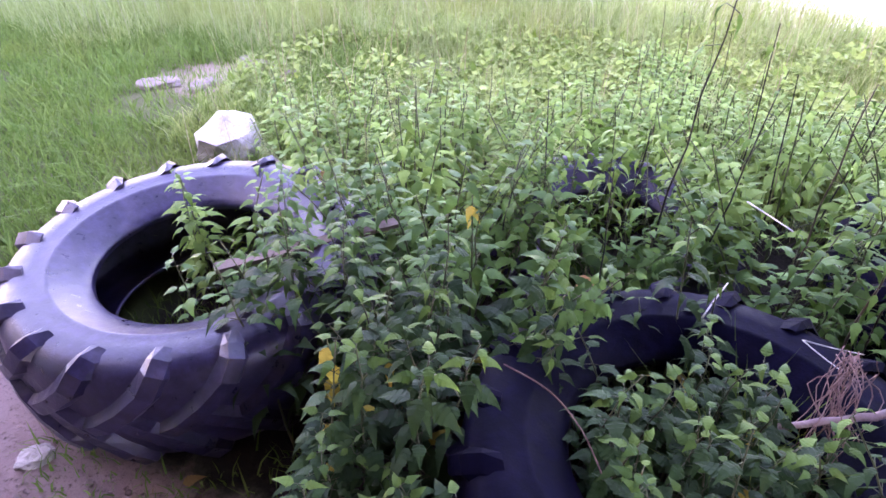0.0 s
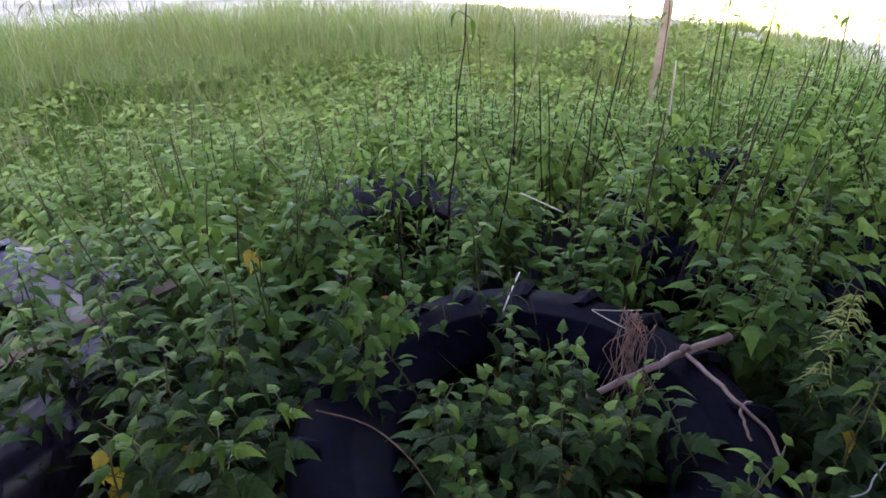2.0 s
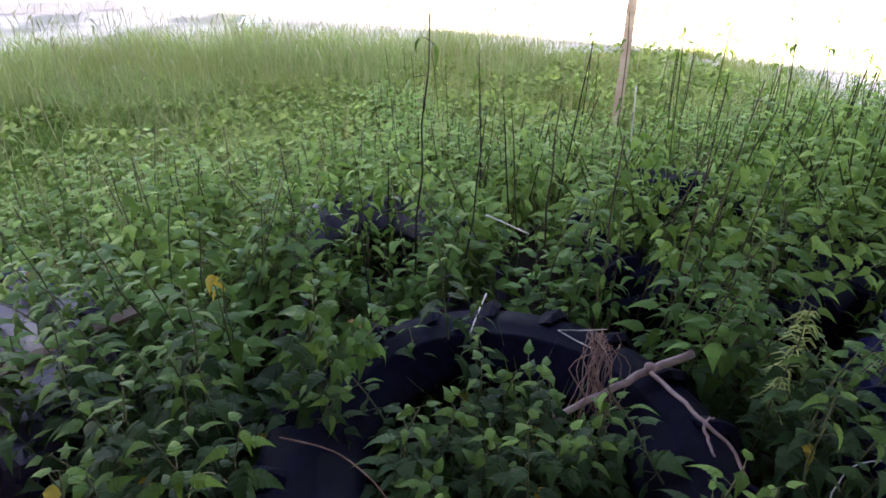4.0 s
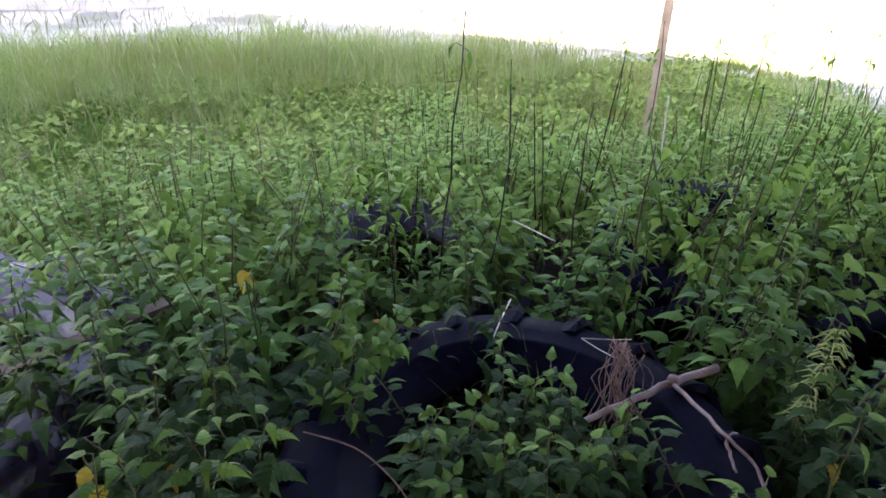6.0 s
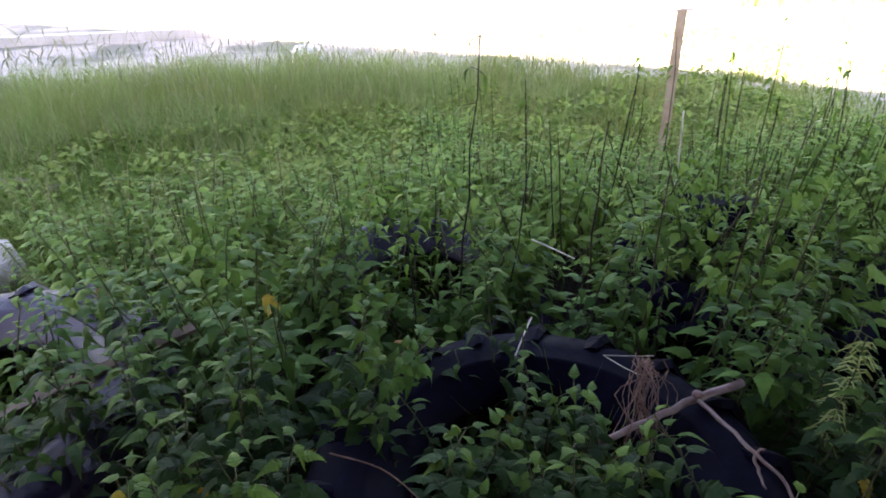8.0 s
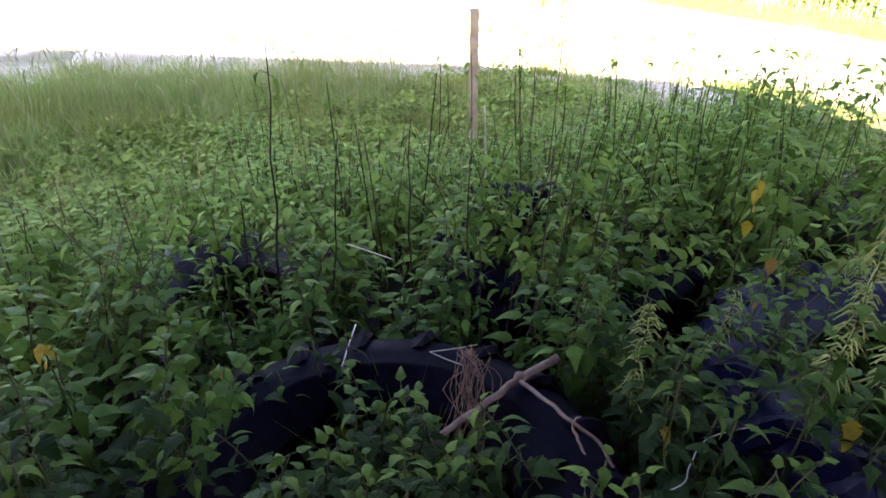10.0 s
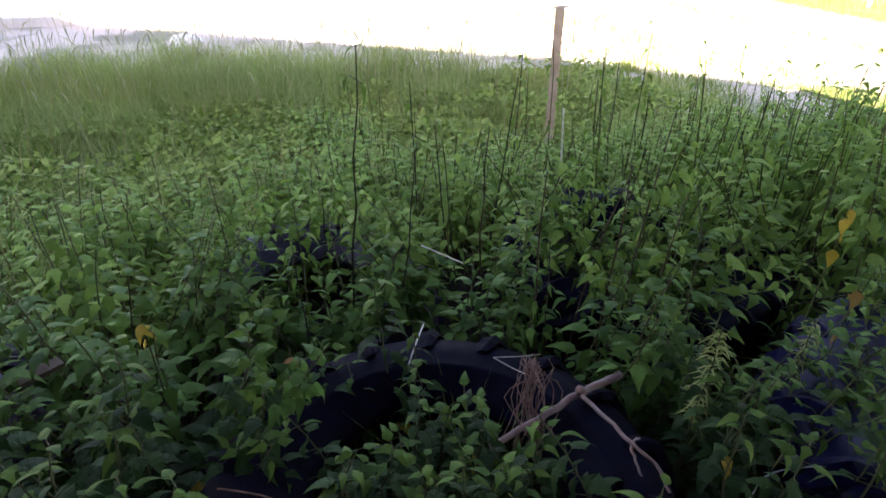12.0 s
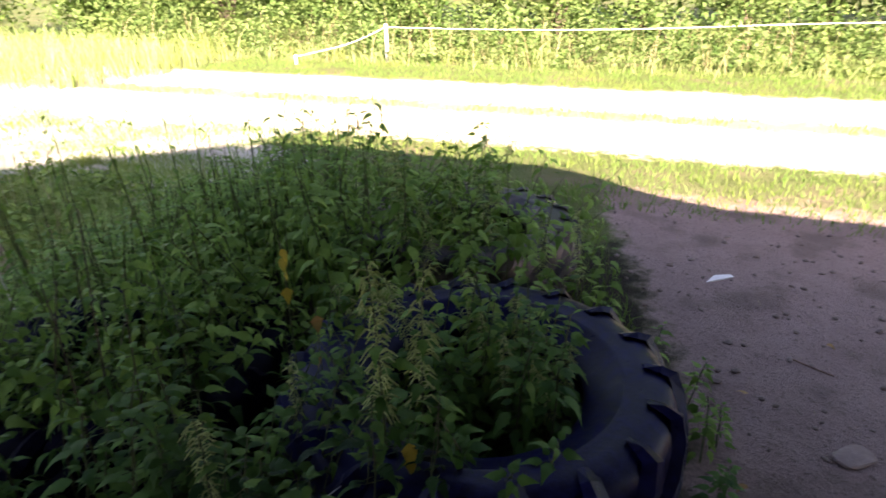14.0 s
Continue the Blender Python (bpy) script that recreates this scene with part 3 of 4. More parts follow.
LEAFY_AT = [(2.58, -0.30, 0.30), (2.78, -0.24, 0.34), (2.36, -0.34, 0.26), (2.95, -0.08, 0.34), (3.12, 0.06, 0.30), (2.68, -0.36, 0.22), (-0.86, 1.90, 0.55), (-0.60, 1.94, 0.58), (-0.50, 1.62, 0.60), (-0.48, 1.80, 0.62), (-0.56, 1.50, 0.48)]
SINGLE = [(x, y, h, k) for k, places in (("flower", FLOWER_AT), ("bare", BARE_AT), ("tall", TALL_AT), ("leafy", LEAFY_AT)) for x, y, h in places]
spots = [(x, y, h, k) for x, y, h, k in SINGLE]
# close stands in the hidden tyre and in the muddy one, leaning out over their walls
spots += [(0.74 + q * math.cos(w), 2.28 + q * math.sin(w), 0.62 + 0.1 * math.sin(5 * w), "leafy") for q, n in ((0.24, 15), (0.13, 8)) for w in (2 * math.pi * (i + 0.3) / n for i in range(n))]
spots += [(3.78 + q * math.cos(w), 0.98 + q * math.sin(w), 0.86 + 0.1 * math.sin(5 * w), "leafy") for q, n in ((0.27, 15), (0.14, 8)) for w in (2 * math.pi * (i + 0.3) / n for i in range(n))]
rng = random.Random(5)
tries = 0
while len(spots) < 1150 and tries < 40000:
    tries += 1
    x, y = rng.uniform(-0.9, 4.6), rng.uniform(0.0, 4.4)
    h = nettle_height(x, y)
    if not h or in_ring(x, y, 0.31, 0.625):
        continue
    gap = 0.07 if math.hypot(x - 0.3, y - 0.1) < 2.4 else 0.085
    if any((x - p) ** 2 + (y - q) ** 2 < gap * gap for p, q, _, _ in spots):
        continue
    kind = "leafy"
    if x > 1.3 and y > 1.25 and rng.random() < (0.14 if x < 2.3 else 0.30 if y < 2.3 else 0.10):
        kind = "tall"
    elif y > 1.8 and rng.random() < 0.018:
        kind = "bare"
    elif (x > 1.9 and y < 1.2 and rng.random() < 0.22) or (y > 2.5 and rng.random() < 0.22):
        kind = "flower"
    want = h * rng.uniform(0.82, 1.18)
    if kind == "tall":
        want = rng.uniform(0.70, 1.02) if y < 2.3 else rng.uniform(0.45, 0.75)
    if kind == "bare":
        want = rng.uniform(0.6, 0.95)
    spots.append((x, y, want, kind))
spots.sort(key=lambda p: math.hypot(p[0] - 0.4, p[1] - 0.1))
rest_v, rest_f, base_f = [], [], 0
rest_c, rest_cf = [], []
rest_s = {True: ([], []), False: ([], [])}
for i, (x, y, want, kind) in enumerate(spots):
    single = (x, y, want, kind) in SINGLE
    tilt = lean_of(x, y, rng) * (0.12 if single or kind in ("bare", "tall") else 1.0)
    m = nettle_pose(x, y, want / FULL[kind], tilt, rng.uniform(0, 360))
    # nearest plants take the shaded green, farther ones the lighter, painted-lit greens
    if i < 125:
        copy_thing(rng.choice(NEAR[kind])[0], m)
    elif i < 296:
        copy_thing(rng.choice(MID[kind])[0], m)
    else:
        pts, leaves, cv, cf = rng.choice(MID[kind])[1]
        rest_cf += [tuple(len(rest_c) + q for q in face) for face in cf]
        rest_c += [m @ p for p in cv]
        v, f = foliage_arrays(leaves, m)
        rest_v.append(v)
        rest_f.append(f + base_f)
        base_f += len(v)
        sv, sf = tube_data([m @ p for p in pts[::2] + [pts[-1]]], [0.004, 0.004, 0.003, 0.003, 0.002], 3)
        allv, allf = rest_s[kind == "bare"]
        allf += [tuple(len(allv) + q for q in face) for face in sf]
        allv += sv
for group in (NEAR, MID):
    for items in group.values():
        for ob, _ in items:
            for o in (*ob.children_recursive, ob):
                bpy.data.objects.remove(o)
thicket = tagged(new("nettle_thicket", mesh_fast("nettle_thicket", np.concatenate(rest_v), np.concatenate(rest_f), NETTLE_LIT)), "dense bed of green nettles behind the tyres", "nettles", kind="stuff")
child("stalk_mass", mesh_of("stalk_mass", *rest_s[True], STEM_DARK), thicket)
child("stalk_mass", mesh_of("stalk_mass", *rest_s[False], STEM), thicket)
child("catkin_mass", mesh_of("catkin_mass", rest_c, rest_cf, CATKIN), thicket)


def withered(x, y, leaves, mat_leaves, label):
    """A nettle with a few large withered leaves at given heights and directions."""
    ob = new("withered_nettle")
    ob.matrix_basis = pose(x, y, ground_height(x, y) - 0.004)
    top = max(l[0] for l in leaves) + 0.03
    path = smooth_path([(0, 0, 0), (0.008, 0.004, top * 0.5), (0, 0, top)], 4)
    child("stem", tube("stem", path, [0.0042 - 0.0003 * k for k in range(len(path))], STEM, 5), ob)
    for z, turn, pitch, size, k in leaves:
        child("leaf", mat_leaves[k], ob, pose(0, 0, z, 0, 0, turn) @ pose(0, 0, 0, 10, pitch, 0) @ Matrix.Scale(size, 4))
    return tagged(ob, label, "nettle")


LEAVES_BROWN = leaf_meshes(BROWN_LEAF)
withered(-0.17, 1.16, [(0.54, 250, 55, 0.085, 2), (0.48, 300, 70, 0.08, 0), (0.52, 190, 40, 0.06, 0), (0.43, 270, 60, 0.09, 2)], LEAVES_YELLOW, "nettle with limp yellow leaves beside the tyre")
withered(0.17, 1.59, [(0.68, 250, 30, 0.06, 0), (0.67, 330, 50, 0.055, 2), (0.63, 200, 60, 0.05, 1)], LEAVES_YELLOW, "nettle with bright yellow upper leaves")
withered(0.53, 1.62, [(0.43, 250, 20, 0.08, 2), (0.42, 310, 15, 0.07, 0), (0.41, 200, 40, 0.06, 1)], LEAVES_BROWN, "nettle with curled orange-brown leaves")
withered(2.12, 1.10, [(0.74, 230, 80, 0.07, 2), (0.85, 200, 75, 0.07, 1), (0.88, 260, 60, 0.06, 0), (0.80, 300, 70, 0.06, 1)], LEAVES_YELLOW, "nettle with hanging yellow leaves")
withered(2.08, 0.97, [(0.68, 235, 82, 0.075, 2), (0.52, 150, 60, 0.06, 1)], LEAVES_BROWN, "nettle with one round pale brown leaf")
withered(1.77, 0.52, [(0.56, 220, 75, 0.09, 0), (0.52, 250, 80, 0.08, 2), (0.46, 190, 70, 0.09, 1)], LEAVES_YELLOW, "nettle with limp yellow lower leaves")
withered(2.45, 0.33, [(0.40, 210, 75, 0.09, 0), (0.36, 260, 80, 0.08, 2)], LEAVES_YELLOW, "nettle with limp yellow lower leaves")
withered(-0.40, 2.10, [(0.50, 240, 75, 0.07, 2)], LEAVES_BROWN, "nettle with one small brown leaf")


# ---- grass ----
def blades(name, xs, ys, heights, widths, bend, mat, seed, label, lift=0.0):
    """Bent grass blades of three triangles each, all in one mesh."""
    r = np.random.RandomState(seed)
    n = len(xs)
    a, lean = r.uniform(0, 2 * np.pi, n), r.uniform(0.1, 1, n) * bend * heights
    cx, cy = np.cos(a), np.sin(a)
    face = r.uniform(0, 2 * np.pi, n)
    wx, wy = np.cos(face) * widths / 2, np.sin(face) * widths / 2
    z0 = np.array([ground_height(p, q) for p, q in zip(xs, ys)]) - 0.01 + lift
    v = np.zeros((n, 5, 3))
    for k, (t, w) in enumerate(((0, 1), (0, -1), (0.55, 0.8), (0.55, -0.8), (1, 0))):
        v[:, k, 0] = xs + cx * lean * t * t + wx * w
        v[:, k, 1] = ys + cy * lean * t * t + wy * w
        v[:, k, 2] = z0 + heights * t * (1 - 0.25 * bend * t)
    f = (np.arange(n)[:, None, None] * 5 + np.array([[0, 1, 3], [0, 3, 2], [2, 3, 4]])[None]).reshape(-1, 3)
    return tagged(new(name, mesh_fast(name, v.reshape(-1, 3), f, mat)), label, "grass", kind="stuff")


def seed_stalks(name, xs, ys, heights, seed, label):
    """Thin stalks that end in a narrow nodding tuft of seed, all in one mesh."""
    r = random.Random(seed)
    v, f = [], []
    for x, y, h in zip(xs, ys, heights):
        a, lean = r.uniform(0, 6.28), r.uniform(0.03, 0.22) * h
        c, d, z = math.cos(a), math.sin(a), ground_height(x, y) - 0.01
        path = [(x, y, z), (x + c * lean * 0.3, y + d * lean * 0.3, z + h * 0.6), (x + c * lean * 0.7, y + d * lean * 0.7, z + h * 0.84), (x + c * lean, y + d * lean, z + h * 0.94), (x + c * lean * 1.5, y + d * lean * 1.5, z + h)]
        tv2, tf2 = tube_data(path, [0.0016, 0.0012, 0.0014, 0.0062, 0.0008], 4)
        f += [tuple(len(v) + q for q in face) for face in tf2]
        v += tv2
    return tagged(new(name, mesh_of(name, v, f, SEED)), label, "grass", kind="stuff")


R = np.random.RandomState(3)


def scatter(n, x0, x1, y0, y1, keep):
    x, y = R.uniform(x0, x1, n), R.uniform(y0, y1, n)
    ok = np.array([keep(p, q) for p, q in zip(x, y)])
    return x[ok], y[ok]


def dirt_edge(x):
    return max(1.9 - x, 0) * 0.52 - 0.18 + max(x - 3.2, 0) * 0.25


def patchy(x, y, scale, cut):
    return noise.noise(Vector((x * scale, y * scale, 7))) > cut


gx, gy = scatter(60000, -4.5, 5.5, -0.3, 5.6, lambda x, y: y > dirt_edge(x) + 0.12 + 0.2 * noise.noise(Vector((x * 3, y * 3, 1))) and not in_ring(x, y, 0.31, 0.60) and (patchy(x, y, 1.3, -0.25) or y < 2.2) and (nettle_height(x, y) < 0.3 or in_hole(x, y) == 0 or noise.noise(Vector((x * 9, y * 9, 2))) > 0.35))
blades("turf", gx, gy, R.uniform(0.04, 0.15, len(gx)), R.uniform(0.004, 0.008, len(gx)), 0.9, GRASS, 1, "short rough green turf round the tyres")
wx, wy = scatter(26000, -4.8, -0.4, 1.7, 5.4, lambda x, y: y > 1.75 - 0.45 * (x + 1.2) + 0.15 * noise.noise(Vector((x * 3, y * 3, 5))) and (x < -0.9 or y > 2.6) and not in_ring(x, y, 0.0, 0.66) and math.hypot(x + 1.2, y - 3.2) > 0.2 and math.hypot(x + 1.6, 2 * (y - 4.25)) > 0.55 and (patchy(x, y, 0.9, -0.3) or patchy(x, y, 14, 0.1)))
blades("lush_grass", wx, wy, R.uniform(0.08, 0.24, len(wx)), R.uniform(0.006, 0.012, len(wx)), 1.1, GRASS, 6, "lush uneven green grass beside the tyre")
kx, ky = scatter(46000, -1.6, 5.0, 2.3, 5.4, lambda x, y: not in_ring(x, y, 0.0, 0.66) and patchy(x, y, 1.7, -0.15))
blades("weedy_grass", kx, ky, R.uniform(0.06, 0.30, len(kx)) * R.uniform(0.5, 1, len(kx)), R.uniform(0.004, 0.010, len(kx)), 0.9, MEADOW, 16, "uneven weedy grass between nettles and meadow")
ox, oy = scatter(500, -1.6, 4.2, 2.3, 6.5, lambda x, y: not in_ring(x, y, 0.0, 0.66))
blades("dry_grass_stalks", ox, oy, R.uniform(0.3, 0.75, len(ox)), R.uniform(0.003, 0.006, len(ox)), 0.5, DRY, 17, "thin dry grass stalks above the weeds")
def meadow_end(x):
    return 6.9 - 0.13 * max(x, 0) ** 2 + 0.35 * noise.noise(Vector((x * 1.3, 0, 2)))


def meadow_keep(x, y):
    return 4.85 - 0.2 * max(0, x - 1) + 0.45 * noise.noise(Vector((x * 1.5, y * 0.7, 0))) < y < meadow_end(x) and (patchy(x, y, 2.2, -0.25) or patchy(x, y, 9, 0.0))


mx, my = scatter(75000, -7, 4.6, 4.0, 7.2, meadow_keep)
mh = np.array([0.38 + 0.14 * noise.noise(Vector((p * 1.1, q * 1.1, 3))) + 0.10 * noise.noise(Vector((p * 4, q * 4, 3))) for p, q in zip(mx, my)])
blades("meadow_grass", mx, my, mh * R.uniform(0.55, 1.35, len(mx)) * np.clip(0.45 + 0.7 * (my - 4.6), 0.45, 1), R.uniform(0.003, 0.008, len(mx)), 0.75, MEADOW, 2, "tall pale green meadow grass behind the weeds")
ex, ey = scatter(1500, -6, 4.4, 4.3, 7.0, meadow_keep)
seed_stalks("seed_grass", ex, ey, R.uniform(0.42, 0.72, len(ex)), 5, "thin pale grass stalks with feathery seed heads")
vx, vy = scatter(52000, 4.6, 13.2, -6, 9, lambda x, y: (5.2 < x < 6.8 or 8.4 < x < 8.9 or 10.6 < x < 12.9) and patchy(x, y, 1.1, -0.35))
blades("verge_grass", vx, vy, R.uniform(0.03, 0.13, len(vx)), R.uniform(0.006, 0.012, len(vx)), 0.8, GRASS, 4, "short sunlit grass along the sandy track")


# ---- low weeds on the turf ----
def clumps(name, xs, ys, zs, size, mat, label, category, seed, tilt=0.9, kind="stuff"):
    """Single folded leaves, each at its place, all in one mesh."""
    r = np.random.RandomState(seed)
    n = len(xs)
    s = r.uniform(0.6, 1.3, n) * size
    a, b = r.uniform(0, 2 * np.pi, n), r.normal(0, 0.5, n) * tilt
    d = np.stack([np.cos(a) * np.cos(b), np.sin(a) * np.cos(b), np.sin(b)], 1)
    w = np.stack([-np.sin(a), np.cos(a), r.normal(0, 0.35, n)], 1)
    p = np.stack([xs, ys, zs], 1)
    nrm = np.cross(d, w)
    v = np.zeros((n, 4, 3))
    v[:, 0], v[:, 3] = p, p + d * s[:, None]
    v[:, 1] = p + d * s[:, None] * 0.4 + w * s[:, None] * 0.3 + nrm * s[:, None] * 0.08
    v[:, 2] = p + d * s[:, None] * 0.4 - w * s[:, None] * 0.3 + nrm * s[:, None] * 0.08
    f = (np.arange(n)[:, None, None] * 4 + np.array([[0, 1, 3], [0, 3, 2]])[None]).reshape(-1, 3)
    return tagged(new(name, mesh_fast(name, v.reshape(-1, 3), f, mat)), label, category, kind=kind)


lx, ly = scatter(26000, -1.5, 4.8, 2.5, 5.6, lambda x, y: y > 2.5 + 0.9 * max(0, -x - 0.1) and not in_ring(x, y, 0.3, 0.62) and patchy(x, y, 1.6, -0.3))
lz = np.array([R.uniform(0.0, 0.22) * (0.6 + 0.5 * noise.noise(Vector((p * 2, q * 2, 0)))) for p, q in zip(lx, ly)])
clumps("low_weeds", lx, ly, np.maximum(lz, 0.01), 0.065, WEEDS, "low leafy green weeds on the turf", "weeds", 8)

# ---- far side: fence, undergrowth, woods ----
ux, uy = scatter(130000, 9, 24, -12, 16, lambda x, y: 12.6 < x < 17.0 and patchy(x, y, 0.7, -0.6))
uz = R.uniform(0.0, 1.0, len(ux)) ** 0.8 * np.array([0.45 + 0.16 * min(max(p - 12.6, 0), 2.5) + 1.2 * noise.noise(Vector((p * 0.7, q * 0.7, 4))) + 0.6 * noise.noise(Vector((p * 2.7, q * 2.7, 4))) for p, q in zip(ux, uy)])
clumps("undergrowth", ux, uy, np.maximum(uz, 0.02), 0.115, BUSH, "sunlit tall weeds and brambles behind the fence", "weeds", 9)


fx, fy = scatter(30000, 4, 22, 9, 26, lambda x, y: x > 6.0 - 0.35 * (y - 9) and x < 12.5 and x + y > 17.5 and patchy(x, y, 0.6, -0.3))
blades("field_grass", fx, fy, R.uniform(0.25, 0.9, len(fx)), R.uniform(0.012, 0.03, len(fx)), 0.5, MEADOW, 14, "tall sunlit grass beyond the sagging fence tape")


jx, jy = scatter(30000, 9, 20, -12, 14, lambda x, y: 12.2 < x < 14.4 and patchy(x, y, 0.8, -0.2))
jh = np.array([0.42 + 0.34 * noise.noise(Vector((p * 0.8, q * 0.8, 6))) + 0.22 * noise.noise(Vector((p * 3, q * 3, 6))) for p, q in zip(jx, jy)])
blades("tall_grass", jx, jy, np.maximum(jh, 0.08) * R.uniform(0.35, 1.3, len(jx)), R.uniform(0.006, 0.016, len(jx)), 1.1, MEADOW, 18, "tall pale sunlit grass along the fence")


zx, zy = scatter(1500, 10, 20, -11, 13, lambda x, y: 12.0 < x < 15.0)
blades("dry_weed_stalks", zx, zy, R.uniform(0.4, 1.5, len(zx)), R.uniform(0.006, 0.014, len(zx)), 0.6, DRY, 19, "tall dry stalks among the sunlit weeds")


def bush(x, y, height, width, seed, mat, label, name="bush", n=2600, leaf=0.13):
    """Limbs from the foot and a ragged crown of small leaves round their ends."""
    r = random.Random(seed)
    ob = new(name)
    ob.matrix_basis = pose(x, y, 0)
    sv, sf, tips = [], [], []
    for i in range(7):
        a, out = r.uniform(0, 6.28), r.uniform(0.2, 0.5) * width
        path = smooth_path([(0, 0, -0.05), (math.cos(a) * out * 0.35, math.sin(a) * out * 0.35, height * 0.4), (math.cos(a) * out, math.sin(a) * out, height * r.uniform(0.65, 0.92))], 3)
        v, f = tube_data(path, [0.05 * height / 3 * (1 - 0.12 * k) for k in range(len(path))], 5)
        base = len(sv)
        sv += v
        sf += [tuple(base + q for q in face) for face in f]
        tips += path[2:]
    child("limb_tangle", mesh_of("limb_tangle", sv, sf, BARK_DARK, True), ob)
    rr = np.random.RandomState(seed)
    c = np.array([tuple(t) for t in tips])[rr.randint(0, len(tips), n)]
    q = c + rr.normal(0, 1, (n, 3)) * np.array([0.17 * width, 0.17 * width, 0.13 * height])
    q[:, 2] = np.maximum(q[:, 2], 0.05)
    crown = clumps("crown", q[:, 0], q[:, 1], q[:, 2], leaf, mat, "", "", seed + 1, 1.2, "")
    crown.parent = ob
    return tagged(ob, label, name)


for i, (bx, by, bh, bw) in enumerate(((16.5, 6.6, 3.2, 2.6), (18.2, 3.0, 4.0, 3.2), (17.6, 9.5, 3.6, 3.0), (17.4, -1.6, 3.6, 3.0), (16.6, -5.6, 3.4, 3.2), (16.0, 12.0, 3.8, 3.4))):
    bush(bx, by, bh, bw, 20 + i, BUSH if i % 2 else WOODS, "dense green bush at the edge of the woods", "bush", 9000, 0.11)
for i in range(8):
    bush(20.5 - 2.1 * i, 13.0 + 2.2 * i, 3.4 + 0.5 * math.sin(i * 2.3), 3.6, 40 + i, BUSH if i % 3 else WOODS, "dense green bush beyond the field", "bush", 9000, 0.16)
for i in range(14):
    a = -12 + 2.6 * i
    bush(22.5 + 1.5 * math.sin(i * 2.1), a, 8 + math.sin(i * 1.7), 5.0, 60 + i, WOODS, "tall leafy tree in the woods", "tree", 11000, 0.25)


def fence_post(x, y, height):
    ob = new("fence_post")
    ob.matrix_basis = pose(x, y, -0.05, 0, 1, 20)
    v, f = tube_data([(0, 0, 0), (0, 0, height - 0.02), (0, 0, height + 0.03), (0, 0, height + 0.05)], [0.036, 0.036, 0.032, 0.016], 10)
    child("post", mesh_of("post", v, f, WHITE, True), ob)
    v, f = tube_data([(-0.05, 0, height - 0.05), (-0.09, 0, height - 0.05)], [0.02, 0.016], 8)
    child("insulator", mesh_of("insulator", v, f, WHITE, True), ob)
    return tagged(ob, "slim white electric fence post in tall grass", "fence post")


fence_post(12.8, 5.64, 0.76)
rope_r = smooth_path([(12.72, 5.64, 0.70), (12.86, 3.2, 0.68), (13.0, 0.62, 0.72), (13.0, -3.23, 0.88), (13.1, -9.0, 0.95)], 6)
tagged(new("fence_rope", tube("fence_rope", rope_r, [0.0075] * len(rope_r), WHITE, 6)), "white fence tape running level from the post", "fence rope")
fence_post(11.9, 7.3, 0.20)
rope_l = smooth_path([(12.72, 5.66, 0.68), (12.4, 5.95, 0.52), (12.0, 6.3, 0.38), (11.82, 7.3, 0.16)], 6)
tagged(new("fence_rope", tube("fence_rope", rope_l, [0.0075] * len(rope_l), WHITE, 6)), "white fence tape sagging down to a low post", "fence rope")

kerb = new("kerb", mesh_of("kerb", [(x, y, z) for z in (-0.05, 0.12) for x, y in ((-16, 10.6), (-16, 10.76), (6, 9.26), (6, 9.10))], [(4, 5, 6, 7), (0, 3, 2, 1), (0, 1, 5, 4), (1, 2, 6, 5), (2, 3, 7, 6), (3, 0, 4, 7)], CONCRETE))
tagged(kerb, "long pale concrete edging across the gravel yard", "kerb", kind="structure")

# ---- loose things ----
rock = new("limestone_block", lump("limestone_block", (0.32, 0.28, 0.25), CHALK, 3.1, 0.62, 2, True))
rock.matrix_basis = pose(-1.20, 3.09, -0.02, 5, -4, 60)
tagged(rock, "rough white limestone block standing in the grass", "stone")

stake = new("wooden_stake")
stake.matrix_basis = pose(2.86, 3.68, -0.05, 0, -1.5, -38)
bm = bmesh.new()
bmesh.ops.create_cube(bm, size=1)
for v in bm.verts:
    v.co = Vector((v.co.x * 0.060, v.co.y * 0.022, (v.co.z + 0.5) * 1.05))
bmesh.ops.bevel(bm, geom=bm.edges[:], offset=0.004, segments=1)
part("lath", bm, STAKE, stake, smooth=False)
v, f = tube_data([(-0.05, 0, 1.045), (0.0, 0, 1.055), (0.07, 0, 1.052)], [0.006, 0.007, 0.005], 5)
child("wire_tie", mesh_of("wire_tie", v, f, WIRE), stake, label="twist of pale wire")
tagged(stake, "upright pale wooden lath among the nettles", "stake")

def lump_at(at, size, mat):
    me = lump("knot", (size, size, size), mat, 2.0, 0.3, 2)
    me.transform(Matrix.Translation(at))
    return me


branch = new("bare_branch")
B = lambda pts, r0, r1, s: tube("limb", smooth_path(pts, 4, 0.003, random.Random(s)), [r0 + (r1 - r0) * i / ((len(pts) - 1) * 4) for i in range((len(pts) - 1) * 4 + 1)], BARK, 7)
child("limb", B([(0.93, 1.08, 0.425), (1.08, 1.11, 0.43), (1.255, 1.145, 0.432), (1.41, 1.16, 0.435)], 0.008, 0.0125, 1), branch)
child("limb", B([(1.25, 1.14, 0.435), (1.25, 1.02, 0.45), (1.255, 0.925, 0.455), (1.28, 0.86, 0.43), (1.26, 0.785, 0.425)], 0.0068, 0.0035, 2), branch)
child("limb", B([(1.255, 0.925, 0.455), (1.245, 0.90, 0.435), (1.23, 0.85, 0.425)], 0.005, 0.003, 3), branch)
child("limb", B([(1.257, 0.93, 0.455), (1.275, 0.92, 0.468)], 0.0035, 0.0028, 4), branch)
